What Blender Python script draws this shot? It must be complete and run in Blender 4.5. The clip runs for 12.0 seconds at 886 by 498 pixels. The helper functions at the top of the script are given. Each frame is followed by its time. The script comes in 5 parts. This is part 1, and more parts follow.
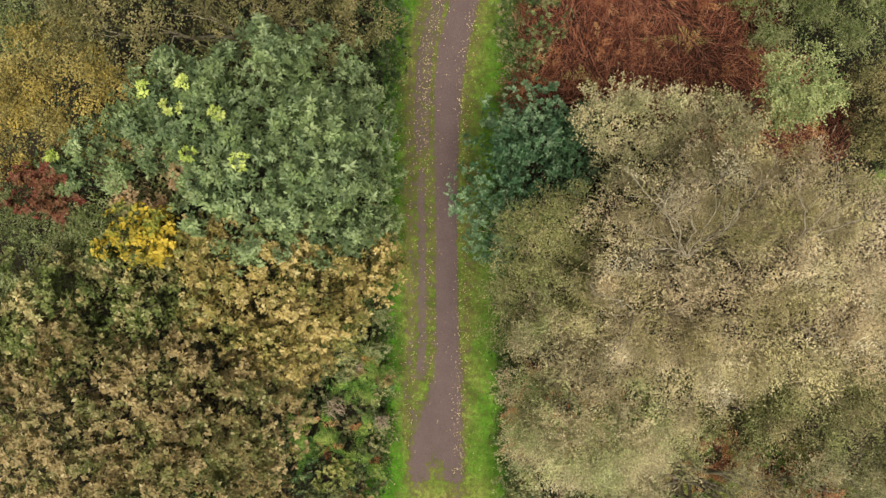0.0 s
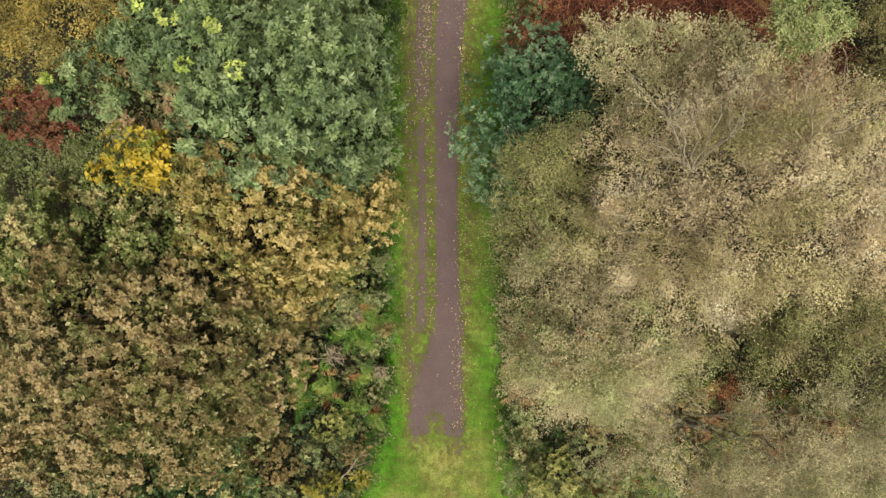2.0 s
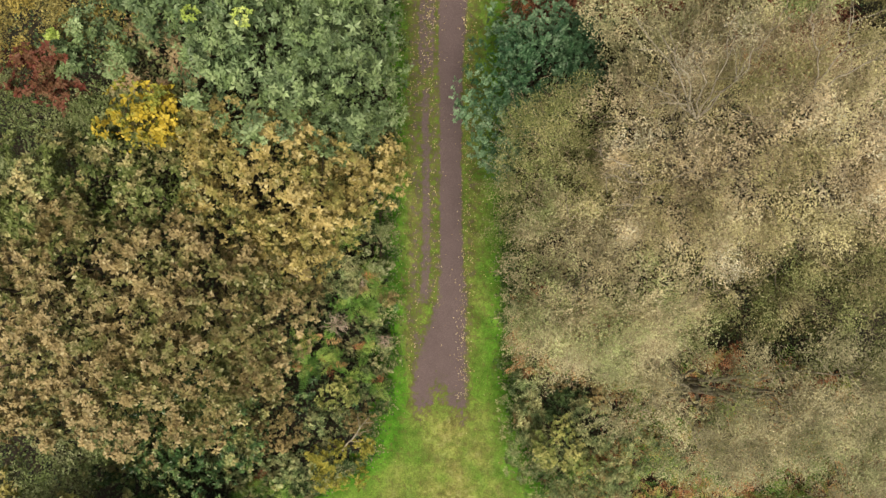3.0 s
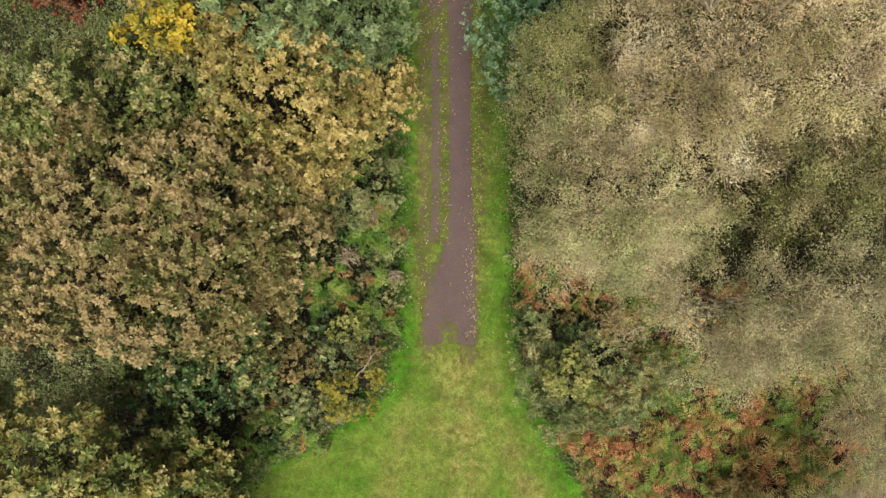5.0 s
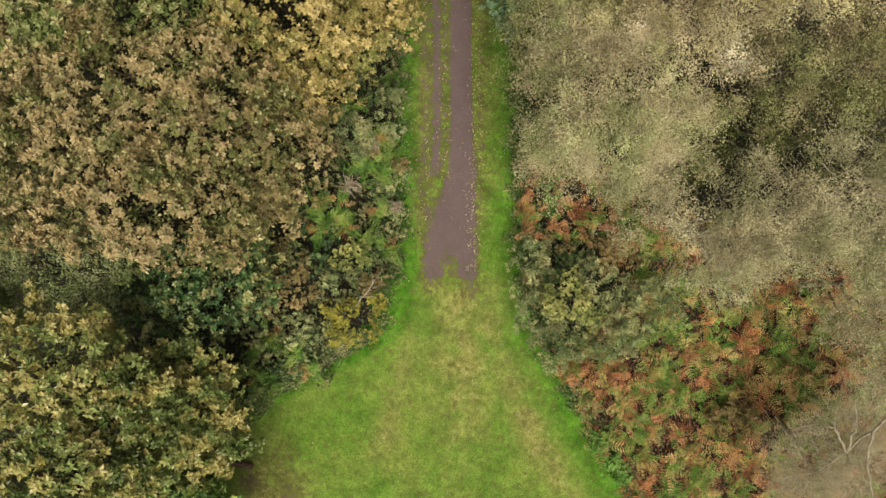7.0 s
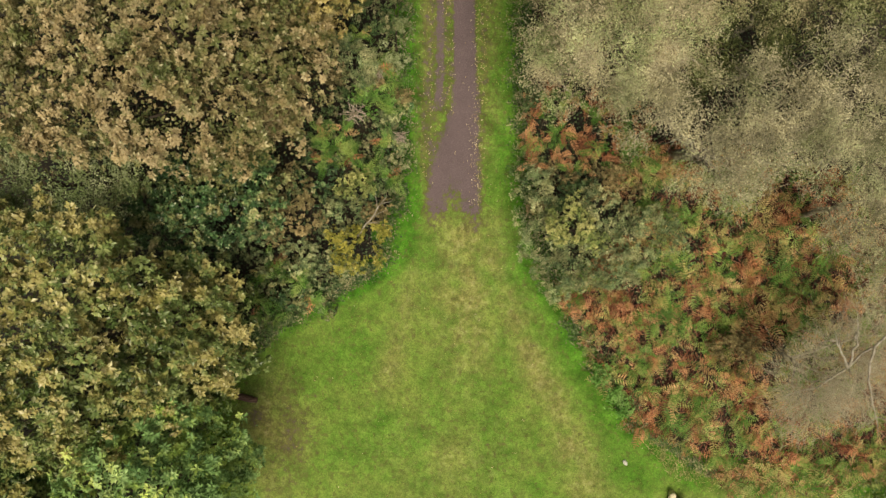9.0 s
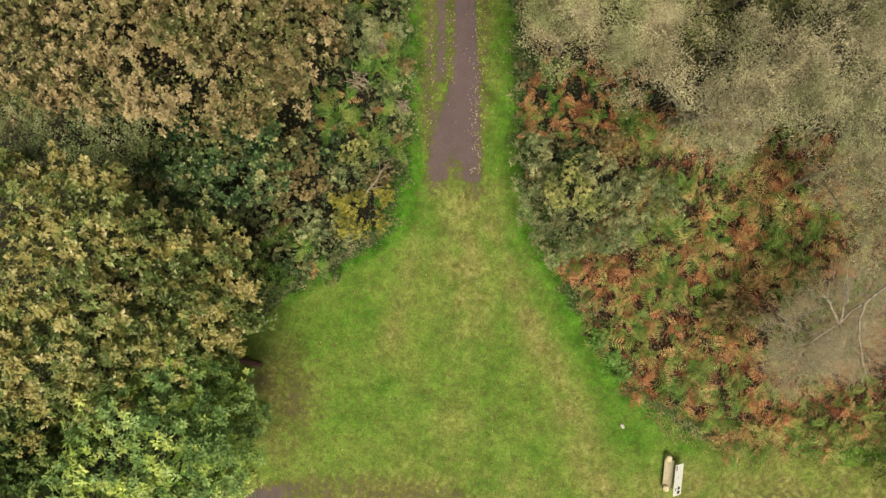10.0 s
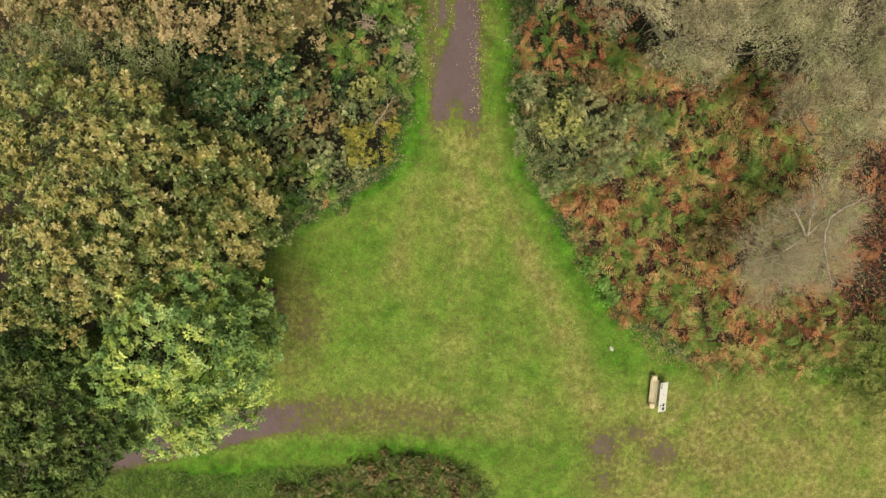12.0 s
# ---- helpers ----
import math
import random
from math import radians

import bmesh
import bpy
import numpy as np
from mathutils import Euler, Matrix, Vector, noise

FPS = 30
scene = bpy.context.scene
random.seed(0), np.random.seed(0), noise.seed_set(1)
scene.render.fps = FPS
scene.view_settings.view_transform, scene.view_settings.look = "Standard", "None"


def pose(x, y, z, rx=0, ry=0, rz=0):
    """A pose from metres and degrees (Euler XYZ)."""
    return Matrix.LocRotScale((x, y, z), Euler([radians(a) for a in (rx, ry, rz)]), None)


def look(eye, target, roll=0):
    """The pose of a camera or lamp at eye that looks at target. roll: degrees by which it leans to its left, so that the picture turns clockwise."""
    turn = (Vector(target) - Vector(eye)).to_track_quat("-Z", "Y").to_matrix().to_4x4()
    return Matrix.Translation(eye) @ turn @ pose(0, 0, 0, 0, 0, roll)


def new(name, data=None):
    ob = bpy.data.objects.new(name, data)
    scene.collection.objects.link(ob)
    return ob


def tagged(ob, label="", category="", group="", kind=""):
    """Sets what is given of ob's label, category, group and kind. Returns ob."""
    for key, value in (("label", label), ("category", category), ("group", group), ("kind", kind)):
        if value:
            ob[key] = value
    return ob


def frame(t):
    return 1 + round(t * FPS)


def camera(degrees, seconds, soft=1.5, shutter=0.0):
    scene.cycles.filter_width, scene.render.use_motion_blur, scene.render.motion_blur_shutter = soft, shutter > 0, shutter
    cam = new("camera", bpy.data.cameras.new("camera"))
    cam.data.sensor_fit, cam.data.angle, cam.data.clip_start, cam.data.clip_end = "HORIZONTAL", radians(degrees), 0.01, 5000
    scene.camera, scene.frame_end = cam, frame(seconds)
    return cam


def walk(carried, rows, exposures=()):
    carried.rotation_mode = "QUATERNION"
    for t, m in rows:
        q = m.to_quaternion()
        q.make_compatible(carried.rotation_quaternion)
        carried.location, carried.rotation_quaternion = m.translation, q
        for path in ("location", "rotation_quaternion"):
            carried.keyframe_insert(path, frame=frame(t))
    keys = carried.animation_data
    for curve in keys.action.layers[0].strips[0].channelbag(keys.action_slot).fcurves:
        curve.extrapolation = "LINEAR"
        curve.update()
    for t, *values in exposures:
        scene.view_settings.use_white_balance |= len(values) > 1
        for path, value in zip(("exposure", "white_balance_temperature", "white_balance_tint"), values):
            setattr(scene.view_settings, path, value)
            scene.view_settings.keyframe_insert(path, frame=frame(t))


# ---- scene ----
cam = camera(61.5, 12.0, 1.5)
METRES, EYE, TILT, LEAN, TURN = 14.0, 24.94, -93.0, 0.0, 0.0
ROWS = [
    (0.0, 0.0, 0.0, 0.0, -0.0, 0.0, -0.0),
    (0.5, 0.0013, 0.0091, -0.0264, 0.02, -0.02, -0.03),
    (1.0, 0.0019, 0.0189, -0.0546, 0.0, 0.0, -0.05),
    (1.5, 0.0024, 0.0208, -0.0858, 0.03, 0.01, -0.06),
    (2.0, 0.0016, 0.0185, -0.1178, 0.07, 0.02, -0.08),
    (2.5, -0.0015, 0.0196, -0.152, 0.1, 0.03, -0.1),
    (3.0, -0.0049, 0.0162, -0.1883, 0.15, 0.06, -0.1),
    (5.0, -0.0246, 0.0034, -0.3427, 0.24, 0.27, -0.06),
    (5.5, -0.0278, 0.001, -0.3867, 0.29, 0.31, -0.06),
    (6.0, -0.0278, -0.0069, -0.4263, 0.24, 0.38, -0.07),
    (6.5, -0.0283, -0.0165, -0.4668, 0.23, 0.43, -0.07),
    (7.0, -0.0266, -0.0193, -0.5078, 0.24, 0.44, -0.1),
    (9.0, -0.0378, -0.0277, -0.6719, 0.15, 0.49, -0.09),
    (9.5, -0.0387, -0.0447, -0.7108, 0.18, 0.47, -0.09),
    (10.0, -0.0397, -0.0678, -0.7521, 0.18, 0.43, -0.09),
    (10.5, -0.0394, -0.0983, -0.7945, 0.22, 0.41, -0.09),
    (11.0, -0.04, -0.1331, -0.8381, 0.21, 0.39, -0.1),
    (11.5, -0.0428, -0.1721, -0.8823, 0.16, 0.34, -0.12),
    (12.0, -0.0499, -0.211, -0.9297, 0.02, 0.36, -0.11),
]
walk(cam, [(t, pose(0, 0, EYE, TILT, LEAN, TURN) @ pose(METRES * x, METRES * y, METRES * z, 90 + pitch, roll, yaw)) for t, x, y, z, yaw, pitch, roll in ROWS],
     exposures=[(0.0, -0.27, 7000, 10), (5.0, -0.31, 7000, 10), (12.0, -0.39, 7150, 10)])

# ---------------------------------------------------------------- light
world = bpy.data.worlds.new("sky")
scene.world = world
world.use_nodes = True
wn, wl = world.node_tree.nodes, world.node_tree.links
sky = wn.new("ShaderNodeTexSky")
sky.sky_type = "NISHITA"
sky.sun_disc = False
sky.sun_elevation, sky.sun_rotation = radians(74), radians(170)
sky.air_density, sky.dust_density, sky.ozone_density = 1.0, 6.0, 1.0
# a thick, even cloud cover takes most of the blue out of the sky's light
cloud = wn.new("ShaderNodeHueSaturation")
cloud.inputs["Saturation"].default_value = 0.12
wl.new(sky.outputs[0], cloud.inputs["Color"])
wl.new(cloud.outputs[0], wn["Background"].inputs["Color"])
wn["Background"].inputs["Strength"].default_value = 0.052

sun = new("sun", bpy.data.lights.new("sun", "SUN"))
sun.data.energy, sun.data.angle, sun.data.color = 4.9, radians(30), (1.0, 0.94, 0.77)
sun.matrix_world = look((1, -6, 22), (0, 0, 0))


# ---------------------------------------------------------------- materials
def tint(code):
    """A linear colour from a hex code."""
    out = []
    for i in (0, 2, 4):
        c = int(code[i:i + 2], 16) / 255
        out.append(c / 12.92 if c < 0.04045 else ((c + 0.055) / 1.055) ** 2.4)
    return (*out, 1.0)


def material(name):
    m = bpy.data.materials.new(name)
    m.use_nodes = True
    return m, m.node_tree.nodes, m.node_tree.links, m.node_tree.nodes["Principled BSDF"]


def ramp(nodes, links, source, codes, lo=0.0, hi=1.0):
    r = nodes.new("ShaderNodeValToRGB")
    while len(r.color_ramp.elements) < len(codes):
        r.color_ramp.elements.new(0.5)
    for i, c in enumerate(codes):
        e = r.color_ramp.elements[i]
        e.position = lo + (hi - lo) * i / max(1, len(codes) - 1)
        e.color = tint(c) if isinstance(c, str) else (c, c, c, 1)
    links.new(source, r.inputs[0])
    return r.outputs[0]


def mixed(nodes, links, fac, a, b, blend="MIX"):
    m = nodes.new("ShaderNodeMix")
    m.data_type, m.blend_type = "RGBA", blend
    for value, socket in ((fac, m.inputs[0]), (a, m.inputs[6]), (b, m.inputs[7])):
        if isinstance(value, (int, float)):
            socket.default_value = value
        elif isinstance(value, str):
            socket.default_value = tint(value)
        else:
            links.new(value, socket)
    return m.outputs[2]


def noise_at(nodes, links, scale, detail=3.0, where="Position", stretch=None):
    geo = nodes.new("ShaderNodeNewGeometry")
    src = geo.outputs[where]
    # turned out of the axes, so that level ground does not lie along the pattern's own grid
    mp = nodes.new("ShaderNodeMapping")
    mp.inputs["Scale"].default_value = stretch or (1, 1, 1)
    mp.inputs["Rotation"].default_value = (0, 0, 0) if stretch else (0.55, 0.8, 0.35)
    mp.inputs["Location"].default_value = (3.3, 1.7, 0.45)
    links.new(src, mp.inputs[0])
    src = mp.outputs[0]
    n = nodes.new("ShaderNodeTexNoise")
    n.inputs["Scale"].default_value, n.inputs["Detail"].default_value = scale, detail
    links.new(src, n.inputs["Vector"])
    return n.outputs[0]


def scaled(nodes, links, value, by, plus):
    """value * by + plus."""
    m = nodes.new("ShaderNodeMath")
    m.operation, m.use_clamp = "MULTIPLY_ADD", False
    links.new(value, m.inputs[0])
    m.inputs[1].default_value = by
    if isinstance(plus, float):
        m.inputs[2].default_value = plus
    else:
        links.new(plus, m.inputs[2])
    return m.outputs[0]


def foliage(name, fresh, turned, lo=0.42, hi=0.62, scale=1.5, rough=0.5, gloss=0.2, through_light=0.14, by_object=False, flecks=0.0, uneven=0.26, leaf_stray=0.55, spray_stray=0.85):
    """Leaves: each leaf takes a shade of its own, and patches of the crown have turned."""
    m, n, l, p = material(name)
    info = n.new("ShaderNodeObjectInfo" if by_object else "ShaderNodeNewGeometry")
    raw = rnd = info.outputs["Random" if by_object else "Random Per Island"]
    mottle = noise_at(n, l, scale, 4.0)
    if not by_object:
        # leaves of one spray share a tone; each leaf strays a little from it
        tone = n.new("ShaderNodeAttribute")
        tone.attribute_name = "tone"
        stray = scaled(n, l, raw, leaf_stray, 0.5 - leaf_stray / 2 - spray_stray / 2)
        rnd = scaled(n, l, tone.outputs["Fac"], spray_stray, stray)
        mottle = scaled(n, l, tone.outputs["Fac"], 0.16, scaled(n, l, mottle, 1.0, -0.08))
    a = ramp(n, l, rnd, fresh)
    b = ramp(n, l, rnd, turned)
    base = mixed(n, l, ramp(n, l, mottle, [0.0, 1.0], lo, hi), a, b)
    tuft = ramp(n, l, noise_at(n, l, 1.9, 3.0), [1 - uneven, 1 + uneven], 0.32, 0.68)
    base = mixed(n, l, 1.0, base, tuft, "MULTIPLY")
    if flecks:
        # a few leaves coloured cream for glints, and for the birches' pale specks
        base = mixed(n, l, ramp(n, l, raw, [0.0, flecks], 0.955, 0.965), base, ramp(n, l, raw, ["e0d8a8", "f0e8c4"], 0.955, 1.0))
    l.new(base, p.inputs["Base Color"])
    p.inputs["Roughness"].default_value = rough
    p.inputs["Specular IOR Level"].default_value = gloss
    tr = n.new("ShaderNodeBsdfTranslucent")
    l.new(base, tr.inputs["Color"])
    mx = n.new("ShaderNodeMixShader")
    mx.inputs[0].default_value = through_light
    l.new(p.outputs[0], mx.inputs[1])
    l.new(tr.outputs[0], mx.inputs[2])
    l.new(mx.outputs[0], n["Material Output"].inputs[0])
    return m


def rough_matter(name, codes, scale=6.0, rough=0.85, bump=0.4, stretch=None, island=False):
    m, n, l, p = material(name)
    fac = n.new("ShaderNodeNewGeometry").outputs["Random Per Island"] if island else noise_at(n, l, scale, 6.0, stretch=stretch)
    col = ramp(n, l, fac, codes, 0.0 if island else 0.3, 1.0 if island else 0.7)
    fine = ramp(n, l, noise_at(n, l, scale * 7, 4.0), [0.72, 1.0], 0.35, 0.65)
    l.new(mixed(n, l, 1.0, col, fine, "MULTIPLY"), p.inputs["Base Color"])
    p.inputs["Roughness"].default_value = rough
    if bump:
        b = n.new("ShaderNodeBump")
        b.inputs["Strength"].default_value, b.inputs["Distance"].default_value = bump, 0.02
        l.new(noise_at(n, l, scale * 4, 5.0), b.inputs["Height"])
        l.new(b.outputs[0], p.inputs["Normal"])
    return m


def turf_material():
    """Grass, worn turf, gravel and soil, by the ground's masks for long, shade-darkened grass and for dirt."""
    m, n, l, p = material("turf_and_gravel")

    def mask(name):
        a = n.new("ShaderNodeAttribute")
        a.attribute_name = name
        return a.outputs["Fac"]

    fine = noise_at(n, l, 18, 8.0)
    mid = noise_at(n, l, 2.1, 5.0)
    wide = noise_at(n, l, 0.55, 4.0)
    worn = ramp(n, l, noise_at(n, l, 2.6, 8.0), ["4c7028", "6c8636", "8c9a4c"], 0.3, 0.7)
    # deeper green: longer grass, and tree shade painted over the verges
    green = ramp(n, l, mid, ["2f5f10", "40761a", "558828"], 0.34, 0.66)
    sward = ramp(n, l, wide, ["4a7824", "7a8a42"], 0.3, 0.7)
    grass = mixed(n, l, mask("lush_shade"), mixed(n, l, 0.65, worn, sward), green)
    # trodden, thinning turf turns tan in soft streaks
    thin = mixed(n, l, 1.0, ramp(n, l, noise_at(n, l, 1.1, 7.0), [0.25, 1.0], 0.32, 0.62), mask("worn"), "MULTIPLY")
    grass = mixed(n, l, thin, grass, ramp(n, l, noise_at(n, l, 5.0, 6.0), ["6c6e3c", "8a8450", "a39a6c"], 0.3, 0.7))
    grass = mixed(n, l, 1.0, grass, ramp(n, l, noise_at(n, l, 1.7, 6.0), [0.88, 1.28], 0.32, 0.68), "MULTIPLY")
    grass = mixed(n, l, 1.0, grass, ramp(n, l, noise_at(n, l, 5.5, 5.0), [0.84, 1.14], 0.32, 0.68), "MULTIPLY")
    grass = mixed(n, l, 1.0, grass, ramp(n, l, fine, [0.62, 1.2], 0.3, 0.7), "MULTIPLY")
    grit = ramp(n, l, noise_at(n, l, 55, 6.0), ["52474a", "68595c", "817476"], 0.3, 0.72)
    grit = mixed(n, l, 1.0, grit, ramp(n, l, mid, [0.9, 1.03], 0.35, 0.65), "MULTIPLY")
    # the edge between gravel and turf is broken up by tufts
    add = n.new("ShaderNodeMath")
    add.operation = "ADD"
    l.new(mask("dirt"), add.inputs[0])
    sub = n.new("ShaderNodeMath")
    sub.operation = "MULTIPLY_ADD"
    sub.inputs[1].default_value, sub.inputs[2].default_value = 2.3, -1.15
    l.new(mixed(n, l, 0.35, noise_at(n, l, 6.0, 8.0), noise_at(n, l, 26.0, 6.0)), sub.inputs[0])
    l.new(sub.outputs[0], add.inputs[1])
    edge = ramp(n, l, add.outputs[0], [0.0, 1.0], 0.34, 0.7)
    tan = ramp(n, l, add.outputs[0], [0.0, 0.75], 0.03, 0.34)
    grass = mixed(n, l, tan, grass, ramp(n, l, mid, ["4e4c28", "665e3a"], 0.35, 0.65))
    l.new(mixed(n, l, edge, grass, grit), p.inputs["Base Color"])
    p.inputs["Roughness"].default_value = 0.9
    p.inputs["Specular IOR Level"].default_value = 0.2
    b = n.new("ShaderNodeBump")
    b.inputs["Strength"].default_value, b.inputs["Distance"].default_value = 0.5, 0.03
    l.new(noise_at(n, l, 40, 6.0), b.inputs["Height"])
    l.new(b.outputs[0], p.inputs["Normal"])
    return m


TURF = turf_material()
# litter browns taken near black, so gaps under the crowns look shaded
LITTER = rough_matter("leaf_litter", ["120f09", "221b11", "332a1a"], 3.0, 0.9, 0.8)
BARK = rough_matter("brown_bark", ["2c251d", "4a4034", "625647"], 5.0, 0.9, 0.8, (1, 1, 0.25))
BIRCH_BARK = rough_matter("pale_birch_bark", ["6e665a", "a39a8a", "c4bdae"], 4.0, 0.75, 0.4, (1, 1, 2.5))
WOOD = rough_matter("weathered_cream_timber", ["cabd9c", "ddd1b2", "ebe2ca"], 5.0, 0.8, 0.4, (4, 0.6, 4))
TAN_TWIG = rough_matter("tan_twigs", ["8a7860", "b09e84", "d0c0a6"], rough=0.8, bump=0, island=True)
GREY_TWIG = rough_matter("grey_twigs", ["968e76", "b6ac92", "d0c6aa"], rough=0.8, bump=0, island=True)
BROWN_TWIG = rough_matter("brown_twigs", ["3c2f24", "5a4a3a", "76634e"], rough=0.8, bump=0, island=True)
STRAW = rough_matter("dead_bracken_straw", ["341812", "66352a", "985a46", "c48e74"], rough=0.85, bump=0, island=True)

LEAF = {
    "green": foliage("green_leaves", ["42563a", "687e5a", "9cb08a"], ["52663a", "788e5e", "a8ba8c"], rough=0.4, gloss=0.3, uneven=0.32, leaf_stray=0.4, spray_stray=0.7),
    "willow_yellow": foliage("yellow_olive_leaves", ["6b6740", "98905c", "bfb278"], ["7e733e", "a99853", "ccb971"], through_light=0.25),
    "olive_fine": foliage("olive_grey_leaves", ["4e5034", "76764f", "9c9a70"], ["5a583a", "847e56", "a89e78"]),
    "grey_green": foliage("grey_green_leaves", ["536037", "768555", "9aa77c"], ["697348", "90986b", "b0b490"], through_light=0.2),
    "tinted": foliage("pink_tinted_leaves", ["5d6f46", "858e63", "ac9e78"], ["8a7358", "b3977a", "ceb393"], through_light=0.25),
    "red": foliage("dark_red_leaves", ["562c26", "7c463c", "98645a"], ["44402a", "6e5a40", "8c6a54"], lo=0.46, hi=0.66),
    "yellow": foliage("bright_yellow_leaves", ["948834", "c0a840", "e0c85c"], ["5c7034", "808c46", "b4a848"], lo=0.48, hi=0.6),
    "golden": foliage("golden_oak_leaves", ["585e35", "83874c", "a49d64"], ["796c40", "a6975c", "cab883"], lo=0.36, hi=0.54, gloss=0.28, flecks=0.4),
    "dark_oak": foliage("dark_oak_leaves", ["45552b", "6d7a45", "99a06d"], ["737149", "a69e71", "c8b98b"], lo=0.5, hi=0.64, gloss=0.3, flecks=0.4),
    "brown": foliage("browning_oak_leaves", ["525d31", "7a7c4e", "a09870"], ["6e623e", "9a8a62", "b8a680"], lo=0.42, hi=0.58, gloss=0.28, flecks=0.4),
    "ivy": foliage("ivy_leaves", ["2d462b", "4f6f44", "88a56c"], ["5f683d", "91915d", "c5bc8a"], lo=0.48, hi=0.62, rough=0.3, gloss=0.4, flecks=0.4),
    "oak": foliage("yellow_green_oak_leaves", ["46592d", "70814a", "9ea66a"], ["6c6a38", "9c9658", "beb27a"], lo=0.46, hi=0.6, rough=0.35, gloss=0.35, flecks=0.4),
    "ash": foliage("ash_leaves", ["507140", "7d9d5f", "adc689"], ["76933f", "a2b95d", "d0db81"], lo=0.46, hi=0.62, uneven=0.28, leaf_stray=0.4, spray_stray=0.75),
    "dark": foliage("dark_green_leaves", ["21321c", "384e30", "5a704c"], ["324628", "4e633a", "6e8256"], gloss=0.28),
    "blue": foliage("blue_green_leaves", ["2d4f34", "4f7151", "7e9e7a"], ["385a45", "5c7c5e", "8ba686"], rough=0.35, gloss=0.3),
    "willow": foliage("willow_leaves", ["848563", "b2b289", "dcd8b2"], ["8f8d75", "b8b091", "daceac"], through_light=0.25),
    "birch_tan": foliage("faded_birch_leaves", ["bcad90", "e7d8bb", "ededde"], ["7f7d54", "b0aa7f", "dbd3ab"], lo=0.39, hi=0.55, scale=0.85, flecks=0.6, uneven=0.42, leaf_stray=0.4, spray_stray=0.85, through_light=0.3),
    "birch_olive": foliage("olive_birch_leaves", ["697647", "98a16c", "c9c794"], ["787f50", "a5a774", "d2ce9c"], flecks=0.6, uneven=0.36, leaf_stray=0.4, spray_stray=0.85, through_light=0.3),
    "birch_pale": foliage("pale_yellow_birch_leaves", ["a0987a", "c8be9d", "e7e0c3"], ["748150", "a4af7c", "d2d7a8"], lo=0.44, hi=0.58, scale=0.85, flecks=0.6, uneven=0.42, leaf_stray=0.4, spray_stray=0.85, through_light=0.3),
    "birch_grey": foliage("grey_birch_leaves", ["8d886e", "b7b091", "dfd8b9"], ["636a4a", "8f936c", "bdbf98"], lo=0.44, hi=0.58, scale=0.85, flecks=0.6, uneven=0.42, leaf_stray=0.4, spray_stray=0.85, through_light=0.3),
    "pale": foliage("pale_grey_green_leaves", ["607347", "8e9f6a", "c0c99b"], ["71814e", "9daa73", "c9d09f"]),
    "bramble": foliage("bramble_leaves", ["2f4529", "51673c", "849567"], ["565c3c", "84845e", "afa684"], lo=0.48, hi=0.62, scale=2.2),
    "bright": foliage("bright_green_leaves", ["42702a", "629440", "88b060"], ["547c34", "769c50", "94b46c"], scale=2.2),
    "brown_shrub": foliage("brown_olive_shrub_leaves", ["5c5638", "807650", "a09468"], ["6e6444", "94845e", "b4a074"], scale=2.2),
    "yellow_bush": foliage("yellow_bush_leaves", ["747a38", "a09c4a", "c8bc60"], ["766e48", "9c9264", "b8ae80"], lo=0.62, hi=0.76, scale=2.2),
    "heath": foliage("grey_green_heath", ["485b3f", "77895e", "b1be8c"], ["666c46", "95976a", "c4c295"], scale=2.2, uneven=0.4),
    "gold_tip": foliage("yellow_tipped_leaves", ["627440", "8c985a", "b2b474"], ["768048", "a2a464", "c8c284"], scale=2.2),
    "gorse": foliage("dark_gorse", ["4f6631", "758a46", "a1ae66"], ["5d6c38", "838e4f", "aaae6f"], scale=2.2),
    "frond": foliage("bracken_fronds", ["678546", "8ba95d", "b1bd72", "c5b779", "ddb585", "a38556"], ["a77751", "d3a370", "edc391", "c1af72", "95af5f", "956b4d"], lo=0.5, hi=0.64, scale=0.7, by_object=True),
    "green_frond": foliage("green_bracken_fronds", ["446e2b", "638e3e", "8cad5b"], ["61833e", "8aa252", "a9b465"], by_object=True),
    "rust_frond": foliage("rusty_bracken_fronds", ["6d412e", "a36b4d", "d39770", "ebb589"], ["83513a", "bd8059", "dfa577", "a5915b"], by_object=True),
    # olive leaves coloured darker to stand for the shaded hollow between birches
    "under": foliage("shaded_olive_leaves", ["384325", "586038", "82865a"], ["474f29", "697140", "8f9360"]),
    # greens with shade already in them, for the corner tree and tall grass
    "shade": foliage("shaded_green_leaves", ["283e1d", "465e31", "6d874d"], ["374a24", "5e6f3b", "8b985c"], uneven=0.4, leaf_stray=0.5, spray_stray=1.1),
    "birch_dusk": foliage("dull_birch_leaves", ["69664a", "97906d", "c5ba94"], ["5a643c", "86905c", "b0b684"], scale=0.85, flecks=0.6, uneven=0.36, leaf_stray=0.4, spray_stray=0.85, through_light=0.3),
    "mixed": foliage("green_and_brown_bush_leaves", ["46522e", "6a7448", "949a6c"], ["5c5034", "82704e", "a89470"], scale=2.2),
    "lime": foliage("lime_young_leaves", ["90a850", "b4c86c", "d6e090"], ["98ac54", "bacc70", "d8e094"]),
    "fallen": foliage("fallen_leaves", ["968458", "c2ad7d", "dfcfa7", "d5c6ab"], ["86674e", "b19269", "d7c296", "ecdfc2"]),
    "blade": foliage("grass_blades", ["507422", "6c8a30", "8a9c44"], ["6c8236", "8c984a", "a8a662"], through_light=0.3, gloss=0.25),
    "lush_blade": foliage("lush_grass_blades", ["305b0d", "43741a", "5b8c2a"], ["386614", "508020", "6a9237"], through_light=0.3, gloss=0.25),
}


